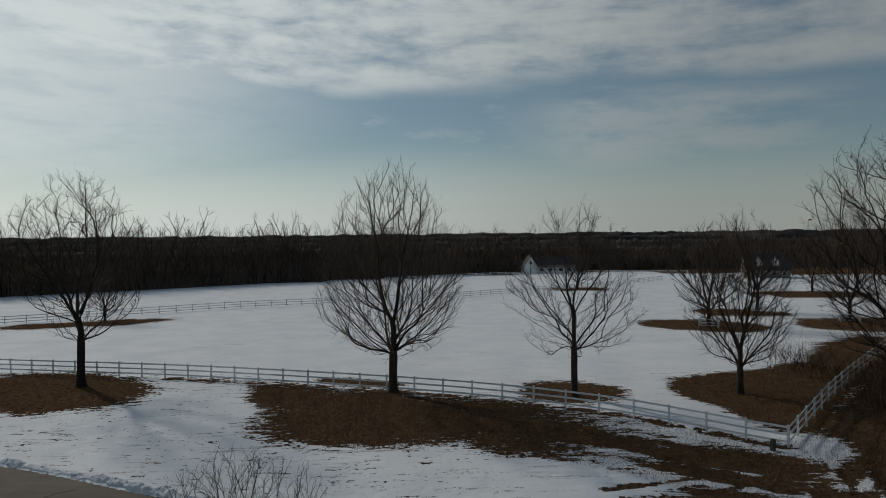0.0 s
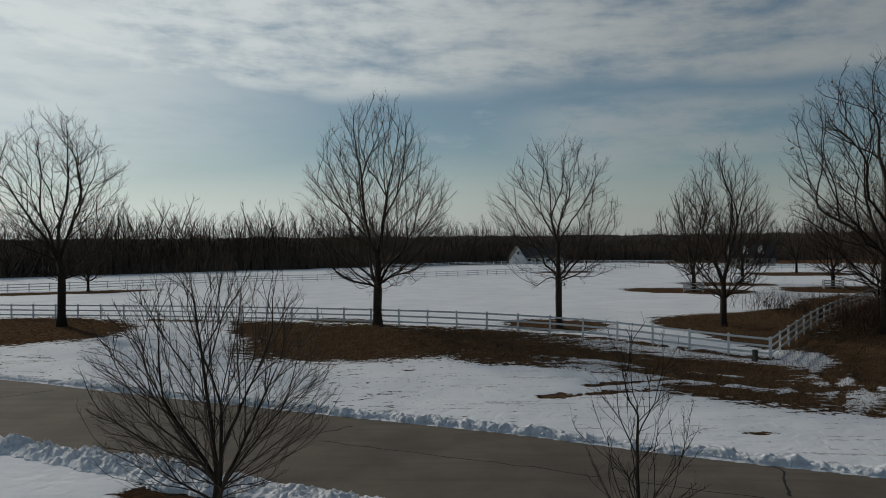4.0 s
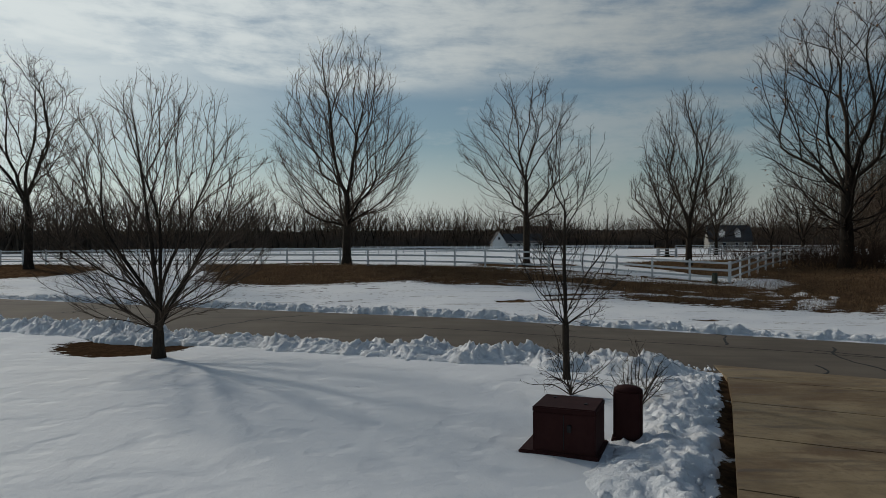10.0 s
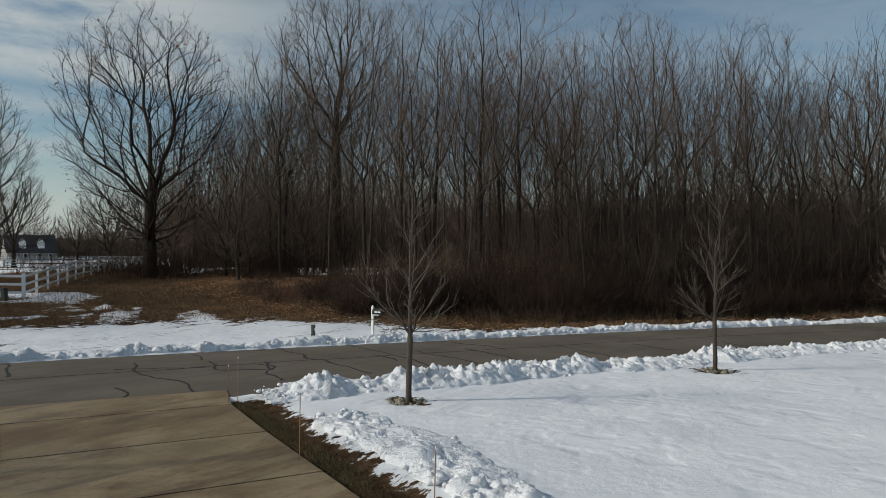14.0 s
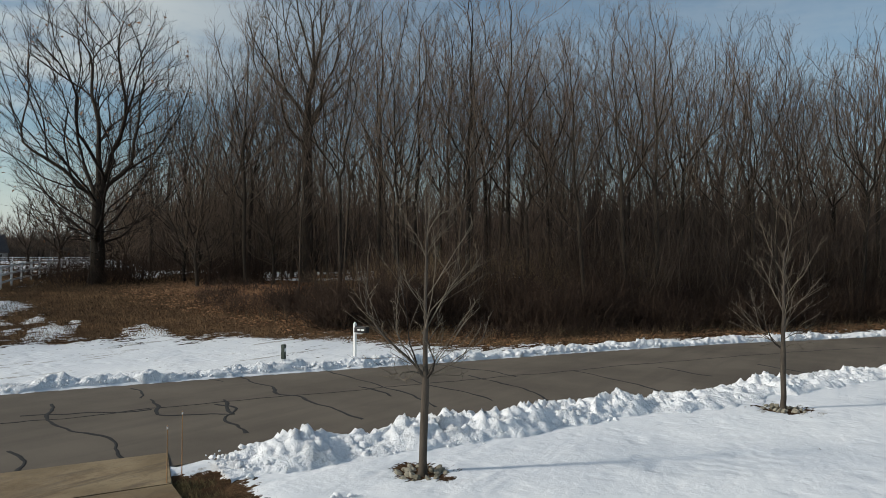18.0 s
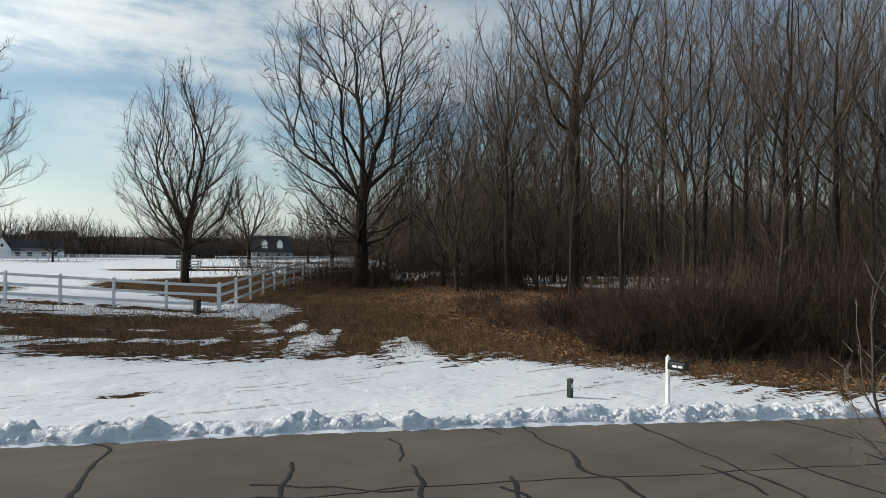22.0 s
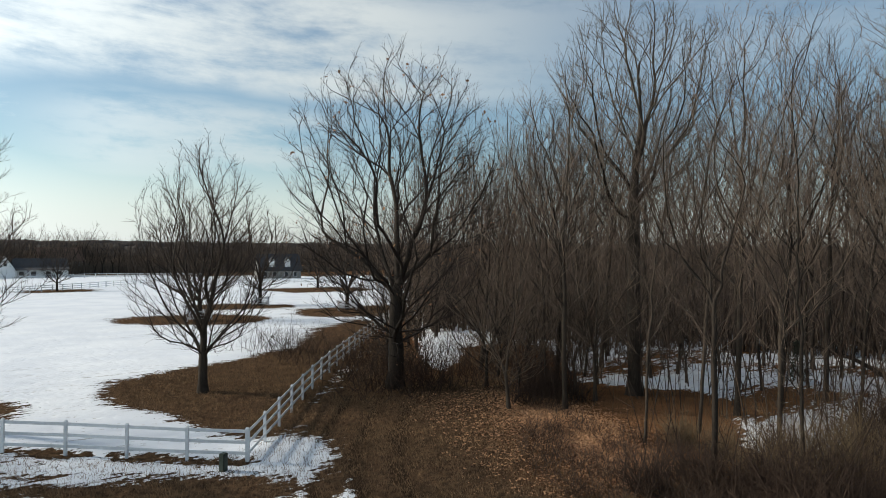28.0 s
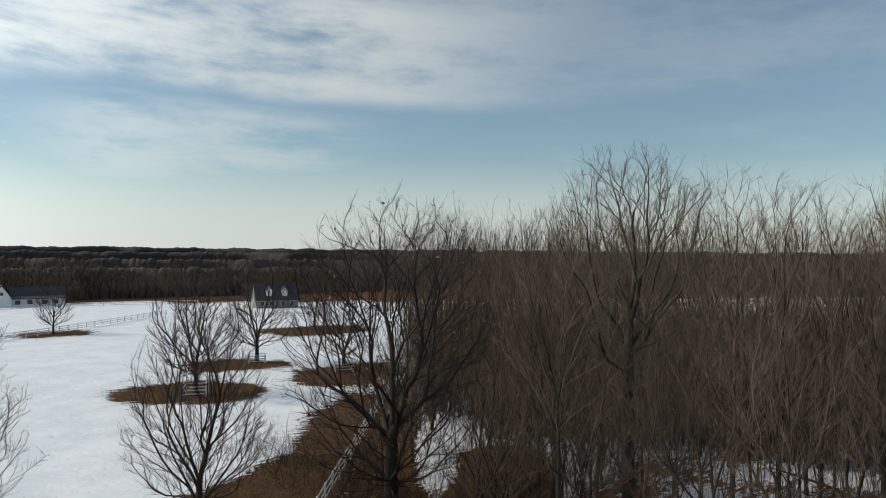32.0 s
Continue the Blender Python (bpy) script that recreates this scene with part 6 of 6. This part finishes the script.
# ---------------------------------------------------------------- houses beyond the pasture
def gabled(x0, x1, y0, y1, eave, ridge, over=0.4, along="x"):
    """Walls with two gables, and the two slopes of a roof, as bmeshes."""
    wall = bmesh.new()
    if along == "y":
        foot = [(x0, y0, 0), (x1, y0, 0), (x1, y1, 0), (x0, y1, 0)]
        tops = [(x0, y0, eave), (x1, y0, eave), (x1, y1, eave), (x0, y1, eave)]
        peaks = [((x0 + x1) / 2, y0, ridge), ((x0 + x1) / 2, y1, ridge)]
        ends = ((0, 1, 0), (2, 3, 1))
        sides = ((1, 2), (3, 0))
    else:
        foot = [(x0, y0, 0), (x1, y0, 0), (x1, y1, 0), (x0, y1, 0)]
        tops = [(x0, y0, eave), (x1, y0, eave), (x1, y1, eave), (x0, y1, eave)]
        peaks = [(x1, (y0 + y1) / 2, ridge), (x0, (y0 + y1) / 2, ridge)]
        ends = ((1, 2, 0), (3, 0, 1))
        sides = ((0, 1), (2, 3))
    f, t, p = ([wall.verts.new(v) for v in some] for some in (foot, tops, peaks))
    for a, b, c in ends:
        wall.faces.new((f[a], f[b], t[b], p[c], t[a]))
    for a, b in sides:
        wall.faces.new((f[a], f[b], t[b], t[a]))
    bmesh.ops.recalc_face_normals(wall, faces=wall.faces)
    roofs = []
    for side in (-1, 1):
        bm = bmesh.new()
        if along == "y":
            mid, half = (x0 + x1) / 2, (x1 - x0) / 2 + over
            low = ridge - (ridge - eave) * half / ((x1 - x0) / 2)
            line = [(mid, ridge + 0.05), (mid + side * half, low + 0.05)]
            pts = [(u, yy, z) for yy in (y0 - over, y1 + over) for u, z in line]
        else:
            mid, half = (y0 + y1) / 2, (y1 - y0) / 2 + over
            low = ridge - (ridge - eave) * half / ((y1 - y0) / 2)
            line = [(mid, ridge + 0.05), (mid + side * half, low + 0.05)]
            pts = [(xx, u, z) for xx in (x0 - over, x1 + over) for u, z in line]
        v = [bm.verts.new(q) for q in pts] + [bm.verts.new((q[0], q[1], q[2] + 0.22)) for q in pts]
        for q in ((0, 1, 3, 2), (4, 5, 7, 6), (0, 1, 5, 4), (2, 3, 7, 6), (0, 2, 6, 4), (1, 3, 7, 5)):
            bm.faces.new([v[i] for i in q])
        bmesh.ops.recalc_face_normals(bm, faces=bm.faces)
        roofs.append(bm)
    return wall, roofs


def window_on(parent, x, y, z, w, h, facing="y"):
    if facing == "y":
        win = part("window", boxed(x - w / 2, y - 0.08, z, x + w / 2, y, z + h, 0.02), M_WHITE, parent)
        part("pane", boxed(x - w / 2 + 0.09, y - 0.11, z + 0.09, x + w / 2 - 0.09, y - 0.084, z + h - 0.09), M_GLASS, win)
    else:
        win = part("window", boxed(x - 0.08, y - w / 2, z, x, y + w / 2, z + h, 0.02), M_WHITE, parent)
        part("pane", boxed(x - 0.11, y - w / 2 + 0.09, z + 0.09, x - 0.084, y + w / 2 - 0.09, z + h - 0.09), M_GLASS, win)


def make_houses():
    x, y = 36.2, 287.0
    barn = thing("barn", pose(x, y, ground_at(x, y)), "white gabled barn with a dark roof and a long low wing", "barn")
    wall, roofs = gabled(-2.6, 3.0, 0, 10, 2.9, 7.0, along="y")
    part("gable_wall", wall, M_WHITE, barn)
    for bm in roofs:
        part("roof", bm, M_ROOF, barn)
    wall, roofs = gabled(3.0, 19.0, 2, 10, 2.8, 6.2)
    part("wing_wall", wall, M_WHITE, barn)
    for bm in roofs:
        part("roof", bm, M_ROOF, barn)
    window_on(barn, 0.2, 0, 3.8, 1.0, 1.2)
    for wx in (5.0, 8.6, 13.0, 16.4):
        window_on(barn, wx, 2, 0.5, 1.7, 1.6)
    for wx in (3.6, 7.4, 11.2, 15.0, 18.8):
        part("porch_post", boxed(wx - 0.1, -0.1, 0, wx + 0.1, 0.1, 2.5), M_WHITE, barn)
    bm = boxed(3.0, -0.5, 2.5, 19.4, 2.1, 2.68, 0.03)
    for v in bm.verts:
        v.co.z += 0.28 * (v.co.y + 0.5)
    part("porch_roof", bm, M_ROOF, barn, "lean-to porch roof with patches of snow")
    x, y = 58.0, 322.0
    home = thing("house", pose(x, y, ground_at(x, y)), "large house with a brown shingled roof behind the barn", "house")
    wall, roofs = gabled(-8, 8, 0, 10, 5.0, 10.0)
    part("wall", wall, M_WHITE, home)
    for bm in roofs:
        part("roof", bm, M_REDROOF, home)
    part("chimney", boxed(6.6, 4.2, 7, 7.6, 5.4, 11.0, 0.05), M_REDROOF, home)
    for wx in (-6, -2, 2, 6):
        window_on(home, wx, 0, 3.4, 1.2, 1.7)
        window_on(home, wx, 0, 0.7, 1.2, 1.7)
    x, y = 110.5, 234.5
    home = thing("house", pose(x, y, ground_at(x, y), 0, 0, -12), "grey-roofed house with two white dormers beyond the trees", "house")
    wall, roofs = gabled(-7, 7, 0, 9, 3.0, 8.2)
    part("wall", wall, M_SIDING, home)
    for bm in roofs:
        part("roof", bm, M_ROOF, home)
    for wx in (-2.6, 2.6):
        wall, tops = gabled(wx - 0.9, wx + 0.9, 0.7, 4, 6.0, 7.0, 0.15, "y")
        dormer = part("dormer", wall, M_WHITE, home)
        for bm in tops:
            part("dormer_roof", bm, M_ROOF, dormer)
    for wx in (-5, -2, 2, 5):
        window_on(home, wx, 0, 0.8, 1.2, 1.6)


make_houses()
